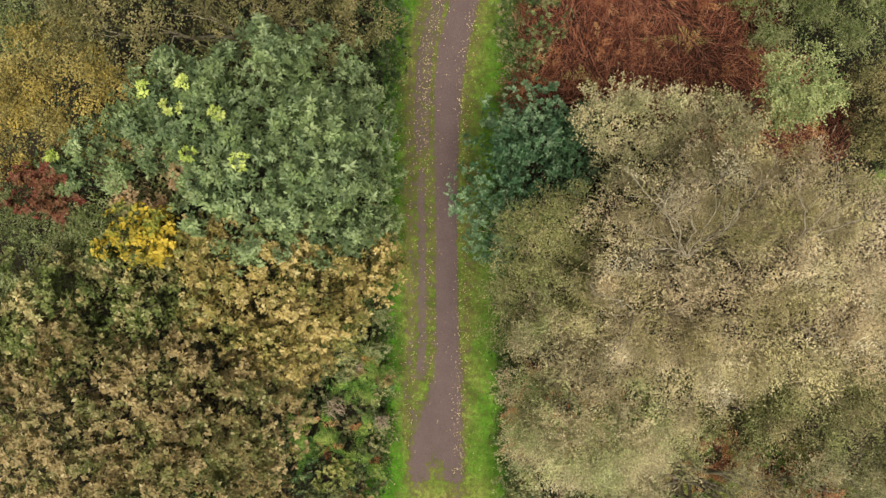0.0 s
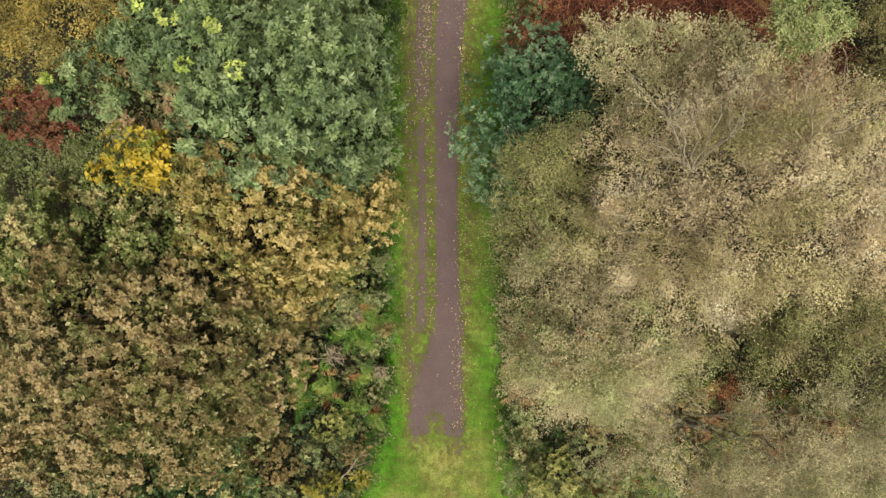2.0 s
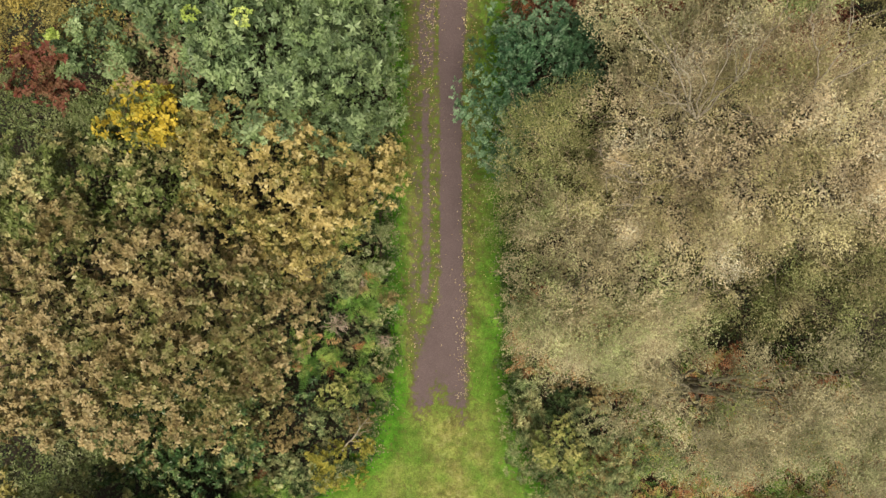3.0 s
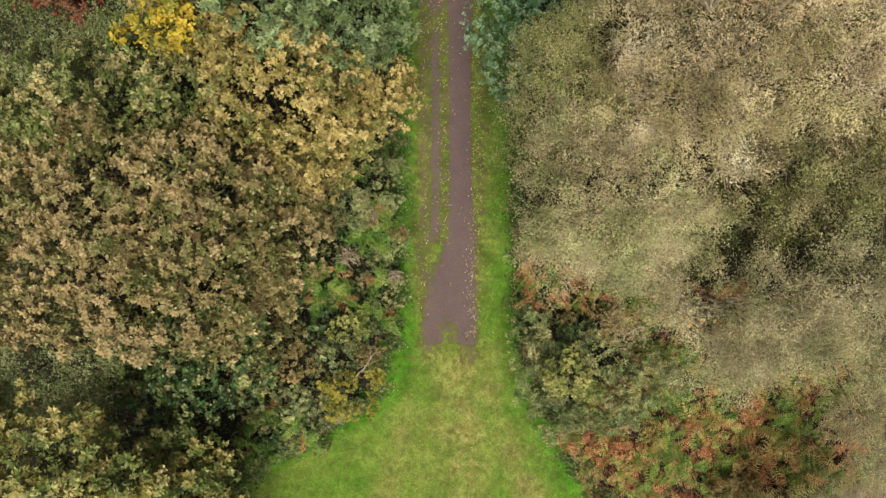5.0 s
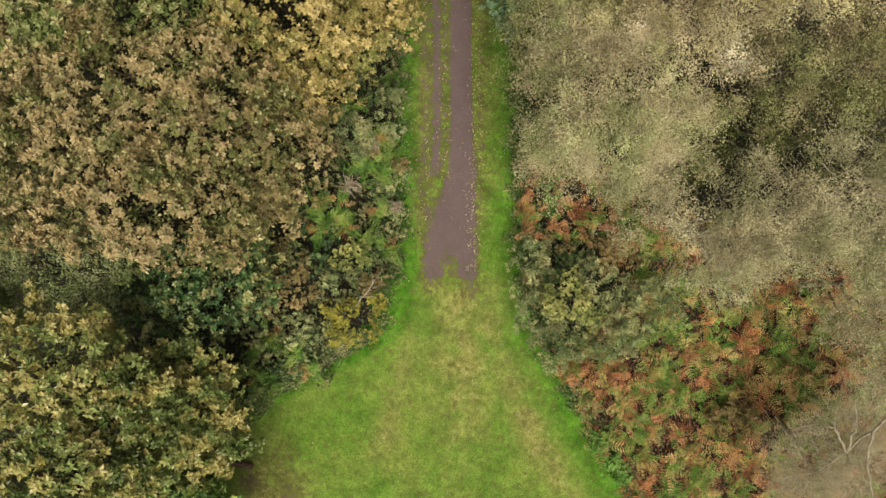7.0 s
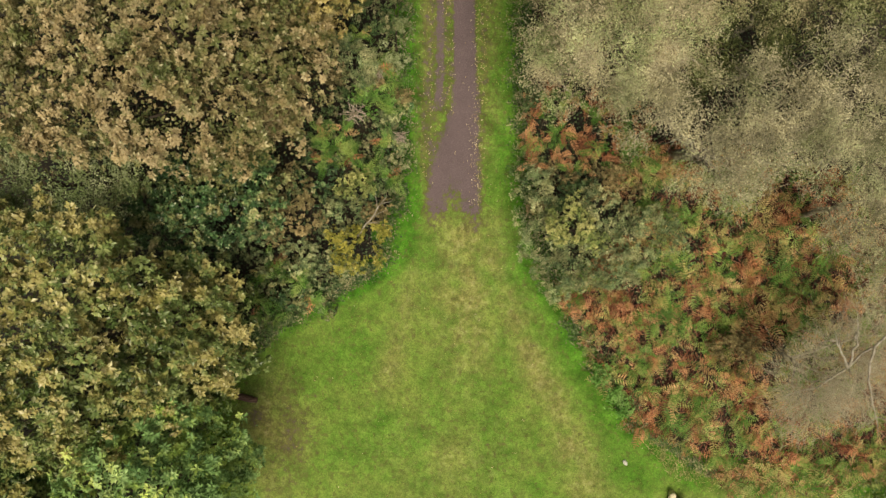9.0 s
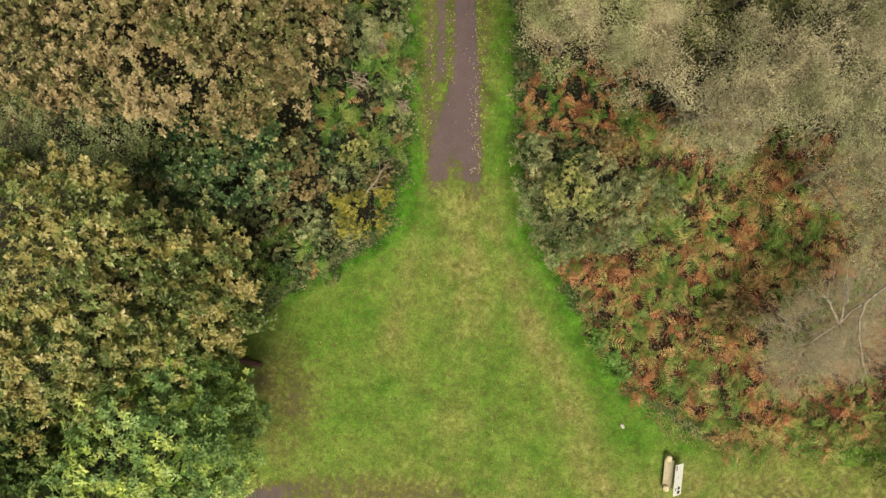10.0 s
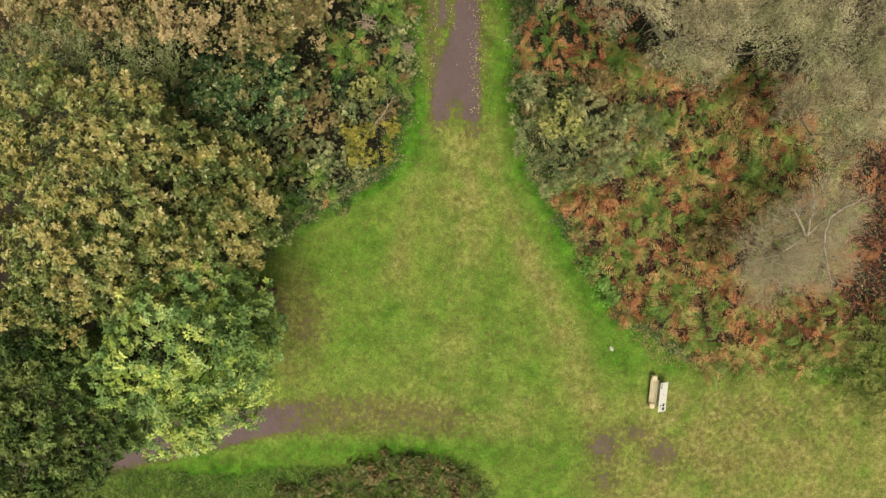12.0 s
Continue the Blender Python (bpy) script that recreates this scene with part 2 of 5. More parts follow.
# ---------------------------------------------------------------- mesh helpers
RNG = np.random.default_rng(7)


def unit(v):
    return v / np.maximum(np.linalg.norm(v, axis=-1, keepdims=True), 1e-9)


def tri_mesh(name, verts, tris, mat, smooth=False, masks=None):
    """A mesh from arrays of corners and triangles (or quads)."""
    verts, tris = np.asarray(verts, np.float32), np.asarray(tris, np.int32)
    k = tris.shape[1]
    me = bpy.data.meshes.new(name)
    me.vertices.add(len(verts))
    me.vertices.foreach_set("co", verts.ravel())
    me.loops.add(tris.size)
    me.loops.foreach_set("vertex_index", tris.ravel())
    me.polygons.add(len(tris))
    me.polygons.foreach_set("loop_start", np.arange(0, tris.size, k, dtype=np.int32))
    me.polygons.foreach_set("use_smooth", np.full(len(tris), smooth, bool))
    masks = dict(masks or {})
    if mat.name.endswith(("leaves", "heath", "gorse", "blades")) and "tone" not in masks:
        masks["tone"] = np.repeat(RNG.random(len(verts) // 4 + 1), 4)[:len(verts)]
    for key, values in masks.items():
        me.attributes.new(key, "FLOAT", "POINT").data.foreach_set("value", np.asarray(values, np.float32))
    me.materials.append(mat)
    me.update(calc_edges=True)
    return me


def leaf_arrays(at, way, up, length, width, fold=0.25):
    """Folded leaves: a midrib from base to tip and two blades."""
    way = unit(way)
    side = unit(np.cross(up, way))
    nrm = np.cross(way, side)
    length, width = np.reshape(length, (-1, 1)), np.reshape(width, (-1, 1))
    mid = at + way * length * 0.45 + nrm * width * fold
    v = np.stack([at, mid + side * width / 2, at + way * length, mid - side * width / 2], 1).reshape(-1, 3)
    b = np.arange(len(at))[:, None] * 4
    return v, np.concatenate([b + [0, 1, 2], b + [0, 2, 3]], 1).reshape(-1, 3)


def joined(pieces):
    vs, ts, off = [], [], 0
    for v, t in pieces:
        vs.append(v)
        ts.append(np.asarray(t) + off)
        off += len(v)
    return np.concatenate(vs), np.concatenate(ts)


def tube(path, radii, sides=6):
    """A tapered round branch along a path."""
    path = np.asarray(path, float)
    d = unit(np.gradient(path, axis=0))
    ref = np.where(np.abs(d[:, 2:3]) > 0.9, [[1.0, 0, 0]], [[0, 0, 1.0]])
    u = unit(np.cross(d, ref))
    w = np.cross(d, u)
    a = np.linspace(0, 2 * math.pi, sides, endpoint=False)
    ring = path[:, None] + (u[:, None] * np.cos(a)[None, :, None] + w[:, None] * np.sin(a)[None, :, None]) * np.asarray(radii)[:, None, None]
    n = len(path)
    tris = []
    for i in range(n - 1):
        for j in range(sides):
            k = (j + 1) % sides
            p, q, r, s = i * sides + j, i * sides + k, (i + 1) * sides + k, (i + 1) * sides + j
            tris += [(p, q, r), (p, r, s)]
    tris += [((n - 1) * sides, (n - 1) * sides + j, (n - 1) * sides + j + 1) for j in range(1, sides - 1)]
    return ring.reshape(-1, 3), np.array(tris)


def bend(a, b, sag, n=6, wobble=0.06):
    """A crooked way from a to b, bowed by sag."""
    a, b = np.asarray(a, float), np.asarray(b, float)
    t = np.linspace(0, 1, n)[:, None]
    p = a + (b - a) * t + np.array([0, 0, 1.0]) * sag * (4 * t * (1 - t))
    j = RNG.normal(0, wobble * np.linalg.norm(b - a) / n * 2, (n, 3))
    j[0] = j[-1] = 0
    return p + j


def part(name, me, parent, label=""):
    ob = new(name, me)
    ob.parent = parent
    if label:
        ob["label"] = label
    return ob


# ---------------------------------------------------------------- ground
LEFT_EDGE = [(-60, -40), (-24, -20), (-20, -10.2), (-16.8, -8.9), (-15.0, -8.4), (-13.8, -6.9), (-12.65, -5.4), (-12.0, -3.9), (-10.9, -2.5), (-9, -1.9), (-7, -1.65), (-2.6, -1.75), (6.8, -1.3), (20, -1.0)]
RIGHT_EDGE = [(-60, 40), (-19.6, 26), (-19.0, 9.6), (-17.6, 7.4), (-16.8, 6.0), (-13.7, 4.0), (-10.65, 2.5), (-8.4, 1.95), (-4.5, 1.8), (6.8, 2.05), (20, 2.3)]


def edge_at(edge, y):
    return np.interp(y, [e[0] for e in edge], [e[1] for e in edge])


def into_wood(x, y):
    """How far a place lies beyond the edge of the mown ride (metres, negative on the ride)."""
    x, y = np.asarray(x, float), np.asarray(y, float)
    y = y + (0.24 * np.sin(1.9 * x) + 0.12 * np.sin(4.7 * x + 1)) * smooth(5, 8, np.abs(x))
    return np.maximum(edge_at(LEFT_EDGE, y) - x, x - edge_at(RIGHT_EDGE, y)) * 0.8


def smooth(lo, hi, v):
    t = np.clip((v - lo) / (hi - lo), 0, 1)
    return t * t * (3 - 2 * t)


def ground_z(x, y):
    x, y = np.asarray(x, float), np.asarray(y, float)
    d = into_wood(x, y)
    bank = smooth(0.2, 3.5, d) * np.where(x > 0, 0.8, 0.4) * smooth(-30, -19, y)
    roll = 0.05 * np.sin(x * 0.7 + 1) * np.sin(y * 0.5) + 0.12 * smooth(0, 2, d) * np.sin(x * 1.7) * np.sin(y * 1.3 + 2)
    return bank + roll * smooth(-1.5, 2, d)


def path_mid(y):
    return np.interp(y, [-9.5, -7, -4, 1.3, 4, 5.3, 6.8, 14], [-0.25, -0.25, -0.14, -0.17, -0.15, -0.02, 0.36, 1.6])


def blob(x, y, cx, cy, rx, ry):
    return np.exp(-(((x - cx) / rx) ** 2 + ((y - cy) / ry) ** 2))


def dirt_mask(x, y):
    """Bare soil and gravel: the lower track and scuffed patches of the clearing."""
    low = np.interp(x, [-16, -12.7, -7.8, -4.7, -0.8, 4], [-22.6, -21.9, -20.9, -20.5, -20.8, -21.4])
    half = np.interp(x, [-16, -10, -7, -5, 0], [0.75, 0.65, 0.55, 0.75, 0.6])
    strength = np.interp(x, [-9, -7.6, -6.6, -5.4, -0.5, 1.5], [0.95, 0.9, 0.62, 0.3, 0.29, 0.0])
    m = strength * (1 - smooth(half * 0.6, half * 1.5, np.abs(y - low)))
    for cx, cy, rx, ry, k in ((5.5, -21.8, 0.7, 0.7, 0.62), (7.8, -22.1, 0.7, 0.6, 0.6), (6.8, -21.3, 0.8, 0.4, 0.46), (-7.2, -16.4, 0.5, 0.3, 0.55), (5.6, -23.2, 0.6, 0.6, 0.48), (-5.9, -17.2, 0.7, 1.8, 0.3), (12.0, -20.6, 3.5, 1.3, 0.17), (9.5, -22.4, 3.0, 1.0, 0.15)):
        m = np.maximum(m, k * blob(x, y, cx, cy, rx, ry))
    m = np.maximum(m, 0.42 * blob(x, y, -0.2, -9.6, 0.9, 0.6))
    side = np.abs(x - path_mid(y))
    m = np.maximum(m, np.where(x > path_mid(y), 0.2, 0.22) * np.exp(-((side - 1.05) / np.where(x > path_mid(y), 0.35, 0.32)) ** 2) * smooth(-8.5, -6, y))
    return m


def worn_mask(x, y):
    """Where feet and wheels have thinned the turf."""
    m = 0.8 * np.exp(-((x - 0.3) / 1.3) ** 2) * smooth(-17.5, -12, y) * smooth(-8.8, -10, y)
    band = np.interp(y, [-23, -18, -14.5, -11], [6.2, 4.2, 2.6, 1.2])
    m = np.maximum(m, 0.75 * np.exp(-((x - band) / 0.75) ** 2) * smooth(-9, -11.5, y))
    m = np.maximum(m, 0.5 * np.exp(-((x + np.interp(y, [-17, -11], [3.2, 1.4])) / 0.5) ** 2) * smooth(-18, -15, y) * smooth(-10, -12, y))
    m = np.maximum(m, 0.8 * blob(x, y, -6.6, -17.0, 1.1, 2.2))
    m = np.maximum(m, 0.65 * np.exp(-((y + 20.5) / 0.95) ** 2) * smooth(4.5, 2.0, x) * smooth(-9.5, -7.5, x))
    m = np.maximum(m, 0.85 * smooth(-18.6, -20.4, y) * smooth(4.0, 7.5, x))
    verge = x - path_mid(y)
    m = np.maximum(m, (0.45 * np.exp(-((verge - 1.15) / 0.45) ** 2) + 0.45 * np.exp(-((verge + 1.1) / 0.25) ** 2)) * smooth(-9, -7.5, y))
    return np.maximum(m, 0.35 * blob(x, y, -0.5, -18.0, 3.0, 2.0))


def path_gravel(x, y):
    """How bare the path is: a clear eastern lane, a grassy middle, and a narrow littered western rut."""
    dx = x - path_mid(y)
    left = np.interp(y, [-8.6, -7.6, -6.7, -5.6, 1.5, 3, 14], [-0.82, -0.66, -0.36, -0.06, -0.05, -0.12, -0.12])
    right = np.interp(y, [-9, -6, -3.4, 1, 3, 5], [0.88, 0.8, 0.62, 0.62, 0.7, 0.8])
    ragged = np.interp(y, [-9, -5, -4], [0.42, 0.36, 0.14])
    lane = smooth(left - ragged, left + ragged * 0.6, dx) * (1 - smooth(right - ragged * 0.7, right + ragged, dx))
    rut = np.exp(-((dx + 0.55) / 0.17) ** 4) * 0.7 * smooth(-6.4, -5.2, y) * (1 - smooth(0.8, 2.2, y))
    lane2 = smooth(-0.88, -0.74, dx) * (1 - smooth(-0.32, -0.18, dx)) * 0.62 * smooth(0.8, 2.2, y)
    scuffed = smooth(-1.0, -0.8, dx) * (1 - smooth(-0.5, -0.3, dx)) * 0.5 * smooth(-8.9, -8.0, y) * (1 - smooth(-7.2, -5.6, y))
    middle = smooth(-0.95, -0.75, dx) * (1 - smooth(0.0, 0.2, dx)) * 0.36 * smooth(-6.5, -5.5, y)
    litter = np.exp(-((dx + 0.92) / 0.3) ** 2) * 0.4 + np.exp(-((dx - 0.95) / 0.22) ** 2) * 0.28
    m = np.maximum.reduce([lane, rut, lane2, scuffed, middle, litter * smooth(-9, -7, y)])
    tip = np.interp(dx, [-1.2, -0.85, -0.45, -0.1, 0.2, 0.45, 0.85, 1.2], [-8.8, -9.3, -9.1, -8.5, -8.6, -9.1, -9.4, -9.0])
    fade = smooth(tip - 1.2, tip + 0.9, y)
    tufts = 0.5 * np.sin(9 * x + 3 * np.sin(5 * y)) * np.sin(8 * y + 2 * np.sin(7 * x)) + 0.9 * np.sin(21 * x + 2 * np.sin(9 * y)) * np.sin(18 * y + 3 * np.sin(11 * x))
    return np.clip(m * fade + 0.28 * tufts * 4 * fade * (1 - fade) * (m > 0.5), 0, 1)


def lush_shade_mask(x, y):
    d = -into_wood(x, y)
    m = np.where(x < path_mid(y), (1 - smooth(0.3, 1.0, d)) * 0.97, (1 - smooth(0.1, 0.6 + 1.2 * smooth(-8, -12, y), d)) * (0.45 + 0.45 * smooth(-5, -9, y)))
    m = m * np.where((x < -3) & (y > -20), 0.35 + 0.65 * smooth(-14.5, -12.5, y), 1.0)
    # whole verge takes the darker green, in place of shade from the trees
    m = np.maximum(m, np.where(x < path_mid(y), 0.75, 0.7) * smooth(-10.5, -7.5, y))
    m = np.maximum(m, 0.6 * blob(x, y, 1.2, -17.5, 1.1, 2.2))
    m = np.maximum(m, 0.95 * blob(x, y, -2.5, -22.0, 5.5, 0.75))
    # lower-left corner: darker green painted for the shade of nearby trees
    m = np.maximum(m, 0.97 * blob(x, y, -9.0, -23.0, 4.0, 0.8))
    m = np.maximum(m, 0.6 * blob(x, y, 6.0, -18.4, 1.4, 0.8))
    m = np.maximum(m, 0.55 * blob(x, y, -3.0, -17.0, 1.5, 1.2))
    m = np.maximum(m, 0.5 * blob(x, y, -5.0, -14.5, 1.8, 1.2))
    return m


def sheet(name, xs, ys, mat_list, choose, masks):
    """One sheet of ground on a grid of lines."""
    gx, gy = np.meshgrid(xs, ys)
    gz = ground_z(gx, gy)
    nx, ny = len(xs), len(ys)
    i = np.arange(nx * ny).reshape(ny, nx)
    quads = np.stack([i[:-1, :-1], i[:-1, 1:], i[1:, 1:], i[1:, :-1]], -1).reshape(-1, 4)
    v = np.stack([gx, gy, gz], -1).reshape(-1, 3)
    me = tri_mesh(name, v, quads, mat_list[0], True, {k: f(v[:, 0], v[:, 1]) for k, f in masks.items()})
    for m in mat_list[1:]:
        me.materials.append(m)
    c = v[quads].mean(1)
    me.polygons.foreach_set("material_index", choose(c[:, 0], c[:, 1]).astype(np.int32))
    return new(name, me)


far = [-900, -400, -200, -120, -80, -60, -45, -36, -30, -26]
xs = np.array(far + list(np.arange(-22, 22.01, 0.22)) + [-f for f in far[::-1]])
ys = np.array([f - 8 for f in far] + list(np.arange(-30, 14.01, 0.22)) + [-f - 8 for f in far[::-1]])
tagged(sheet("ground", xs, ys, [TURF, LITTER], lambda x, y: (into_wood(x, y) > 0.5 + 0.25 * np.sin(x * 5) * np.sin(y * 4)) & ((x < 8) | (y > -17.6)), {"lush_shade": lush_shade_mask, "dirt": dirt_mask, "worn": worn_mask}),
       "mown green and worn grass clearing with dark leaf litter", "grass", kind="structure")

# the gravel path: two wheel lines that run together and end in the clearing
pu, pv = np.linspace(-1, 1, 56), np.arange(-10.6, 14, 0.07)
gu, gv = np.meshgrid(pu, pv)
px = path_mid(gv) + gu * 1.3
pz = ground_z(px, gv) + 0.014 - 0.03 * np.abs(gu) ** 6
pi = np.arange(gu.size).reshape(gu.shape)
pq = np.stack([pi[:-1, :-1], pi[:-1, 1:], pi[1:, 1:], pi[1:, :-1]], -1).reshape(-1, 4)
path_me = tri_mesh("path", np.stack([px, gv, pz], -1).reshape(-1, 3), pq, TURF, True, {"lush_shade": (lush_shade_mask(px, gv) * (0.25 + 0.75 * smooth(0.65, 1.0, np.abs(gu)))).ravel(), "dirt": path_gravel(px, gv).ravel(), "worn": worn_mask(px, gv).ravel()})
tagged(new("path", path_me), "brown-grey gravel path with a grassy middle strip", "path", kind="structure")


# ---------------------------------------------------------------- trees and shrubs
# Leaves grow in sprays (a star of leaves round a shoot's tip) or along fine twigs (clouds of small leaves).
# leaf: length and width; clump: radius; dens: clumps a square metre; sprays or shoots a clump, leaves on each;
# cup: how far leaves rise from the spray's plane; loose: unevenness of the clump's surface
SPECIES = {
    "oak": dict(leaf=(0.105, 0.062), clump=0.27, dens=4.6, sprays=7, leaves=11, cup=0.25, loose=0.34, domed=1.2, down=1.05, vary=0.2, shaken=2.0),
    "rosette": dict(leaf=(0.125, 0.056), clump=0.27, dens=4.6, sprays=7, leaves=11, cup=0.2, loose=0.42),
    "broad": dict(leaf=(0.12, 0.095), clump=0.26, dens=4.0, sprays=7, leaves=6, cup=0.2, loose=0.3),
    "small": dict(leaf=(0.055, 0.034), clump=0.3, dens=4.4, shoots=14, leaves=10, reach=0.3, twigs=2, loose=0.3),
    "birch": dict(leaf=(0.053, 0.02), clump=0.36, dens=3.9, shoots=32, leaves=10, reach=0.34, twigs=20, loose=0.42, domed=1.35, trail=0.85, down=0.8, vary=0.24),
    "bare": dict(leaf=(0.04, 0.025), clump=0.36, dens=4.0, shoots=2, leaves=5, reach=0.4, twigs=85, loose=0.4),
    "shrub": dict(leaf=(0.075, 0.042), clump=0.2, dens=7.0, sprays=7, leaves=9, cup=0.35, twigs=1, loose=0.4),
    "needle": dict(leaf=(0.11, 0.024), clump=0.2, dens=7.5, sprays=7, leaves=12, cup=0.5, loose=0.4),
}


def crown_clumps(lobes, dens, squash, down=1.35, vary=0.14, shaken=1.3):
    """Places and directions of leaf clumps over the outside of a crown of several lobes."""
    c = np.array([(x, y, z - r * squash) for x, y, z, r in lobes])
    rad = np.array([r for *_, r in lobes])
    ps, ns, boughs = [], [], []
    for i, (x, y, z, r) in enumerate(lobes):
        n = max(6, int(dens * 4 * math.pi * r * r * 0.62 * min(1.0, down + 0.05)))
        # a spiral over the lobe from its top to just below its waist, shaken
        high = 1 - down * (np.arange(n) + 0.5) / n
        turn = np.arange(n) * 2.39996 + RNG.uniform(0, 6.28)
        wide = np.sqrt(1 - high ** 2)
        d = unit(np.stack([wide * np.cos(turn), wide * np.sin(turn), high], 1) + RNG.normal(0, shaken / math.sqrt(n), (n, 3)))
        k = RNG.normal(size=(3, 3)) * 2.2
        lump = 1 + 0.13 * np.sin(d @ k[0] + i) + 0.12 * np.sin(d @ k[1] * 1.8) + 0.08 * np.sin(d @ k[2] * 3)
        deep = np.where(RNG.random(n) < 0.24, RNG.uniform(0.62, 0.9, n), RNG.uniform(0.92, 1.08, n))
        p = c[i] + d * np.array([r, r, r * squash]) * (lump * deep)[:, None]
        ok = np.ones(n, bool)
        for j in range(len(lobes)):
            if j != i:
                q = (p - c[j]) / np.array([rad[j], rad[j], rad[j] * squash])
                ok &= (q ** 2).sum(1) > 0.62
        ps.append(p[ok])
        ns.append(d[ok])
        boughs.append(np.full(int(ok.sum()), RNG.normal(0, vary)))
    return np.concatenate(ps), np.concatenate(ns), np.concatenate(boughs)


def cross_axes(up):
    ref = np.where(np.abs(up[:, 2:3]) > 0.9, [[1.0, 0, 0]], [[0, 0, 1.0]])
    t1 = unit(np.cross(up, ref))
    return t1, np.cross(up, t1)


def in_clumps(p, n, k, clump, loose, dome):
    """k places in each clump, the direction out of the crown there, and a tone for each."""
    up = unit(n * 0.55 + np.array([0, 0, 0.65]) + RNG.normal(0, 0.22, n.shape))
    size = np.repeat(RNG.uniform(0.65, 1.3, len(p)), k)[:, None] * clump
    tone = np.repeat(RNG.normal(0, 0.17, len(p)), k)
    t1, t2 = cross_axes(up)
    P, U, A, B = (np.repeat(a, k, 0) for a in (p, up, t1, t2))
    m = len(P)
    ang, q = RNG.uniform(0, 2 * math.pi, (m, 1)), np.sqrt(RNG.random((m, 1)))
    out = A * np.cos(ang) + B * np.sin(ang)
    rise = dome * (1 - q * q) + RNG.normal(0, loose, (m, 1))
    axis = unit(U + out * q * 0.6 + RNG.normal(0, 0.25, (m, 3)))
    # tone rises a little towards the top of each clump
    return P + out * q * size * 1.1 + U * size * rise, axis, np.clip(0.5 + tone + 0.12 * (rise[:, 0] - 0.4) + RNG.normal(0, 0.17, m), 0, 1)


def spray_leaves(p, n, leaf, clump, sprays, leaves, cup, loose):
    c, axis, tone = in_clumps(p, n, sprays, clump, loose, 0.75)
    t1, t2 = cross_axes(axis)
    first = RNG.uniform(0, 6.28, len(c))
    grown = np.repeat(RNG.uniform(0.75, 1.25, len(c)), leaves)
    C, U, A, B = (np.repeat(a, leaves, 0) for a in (c, axis, t1, t2))
    m = len(C)
    ang = (np.repeat(first, leaves) + np.tile(np.arange(leaves) * 2.4, len(c)) + RNG.normal(0, 0.2, m))[:, None]
    lift = RNG.normal(cup, 0.28, (m, 1))
    out = A * np.cos(ang) + B * np.sin(ang)
    ln = leaf[0] * grown * RNG.uniform(0.65, 1.2, m)
    at = C + out * leaf[0] * 0.12 + U * RNG.uniform(-0.35, 0.25, (m, 1)) * leaf[0]
    v, t = leaf_arrays(at, out * np.cos(lift) + U * np.sin(lift), U + RNG.normal(0, 0.22, (m, 3)), ln, ln * leaf[1] / leaf[0] * RNG.uniform(0.8, 1.15, m))
    return v, t, np.repeat(tone, leaves * 4)


def shoot_leaves(p, n, leaf, clump, shoots, leaves, reach, loose, trail=0.5):
    c, axis, tone = in_clumps(p, n, shoots, clump, loose, 0.35)
    way = unit((axis * 0.7 + RNG.normal(0, 0.5, axis.shape)) * np.array([1, 1, 1.3 - 0.6 * trail]))
    along = np.tile(np.linspace(-0.5, 0.5, leaves), len(c))[:, None] * reach
    C, W = np.repeat(c, leaves, 0), np.repeat(way, leaves, 0)
    m = len(C)
    at = C + W * along * RNG.uniform(0.6, 1.3, (m, 1)) + RNG.normal(0, 0.03, (m, 3))
    ln = leaf[0] * RNG.uniform(0.65, 1.3, m)
    v, t = leaf_arrays(at, (W * trail + RNG.normal(0, 0.95 - 0.5 * trail, (m, 3))) * np.array([1, 1, 0.55]), RNG.normal(0, 0.3, (m, 3)) + np.array([0, -0.1, 1.0]), ln, ln * leaf[1] / leaf[0] * RNG.uniform(0.75, 1.2, m))
    return v, t, np.repeat(tone, leaves * 4)


def twig_slivers(p, n, count, length, width=0.009):
    P, N = np.repeat(p, count, 0), np.repeat(n, count, 0)
    m = len(P)
    way = unit(N * np.array([1.1, 1.1, 0.4]) + np.array([0, 0, 0.1]) + RNG.normal(0, 0.4, (m, 3)))
    at = P + RNG.normal(0, 0.26, (m, 3)) - way * length * 0.5
    return leaf_arrays(at, way, RNG.normal(size=(m, 3)), length * RNG.uniform(0.5, 1.3, m), np.full(m, width), 0.4)


def woody(lobes, base, thick, spread):
    """Trunk, and one limb a lobe with its lesser branches."""
    top = max(lobes, key=lambda l: l[2])
    fork = np.array([base[0] * 0.6 + top[0] * 0.4, base[1] * 0.6 + top[1] * 0.4, base[2] + (top[2] - base[2]) * 0.4])
    way = bend((*base[:2], base[2] - 0.1), fork, 0.0, 7, 0.05)
    trunk = tube(way, np.linspace(thick, thick * 0.6, 7) * np.array([1.35] + [1] * 6), 8)
    limbs = []
    for x, y, z, r in lobes:
        tip = np.array([x, y, z - r * 0.75])
        main = bend(way[-1 - RNG.integers(0, 3)], tip, -0.25, 7)
        twigs = []
        for _ in range(spread):
            s = main[RNG.integers(3, 7)]
            d = unit(RNG.normal(size=3) + np.array([0, 0, 0.6]))
            twigs.append(tube(bend(s, s + d * r * RNG.uniform(0.6, 1.05), 0.05, 5), np.linspace(max(0.012, thick * 0.12), 0.005, 5), 4))
        limbs.append((tube(main, np.linspace(thick * 0.4, thick * 0.1, 7), 6), twigs))
    return trunk, limbs


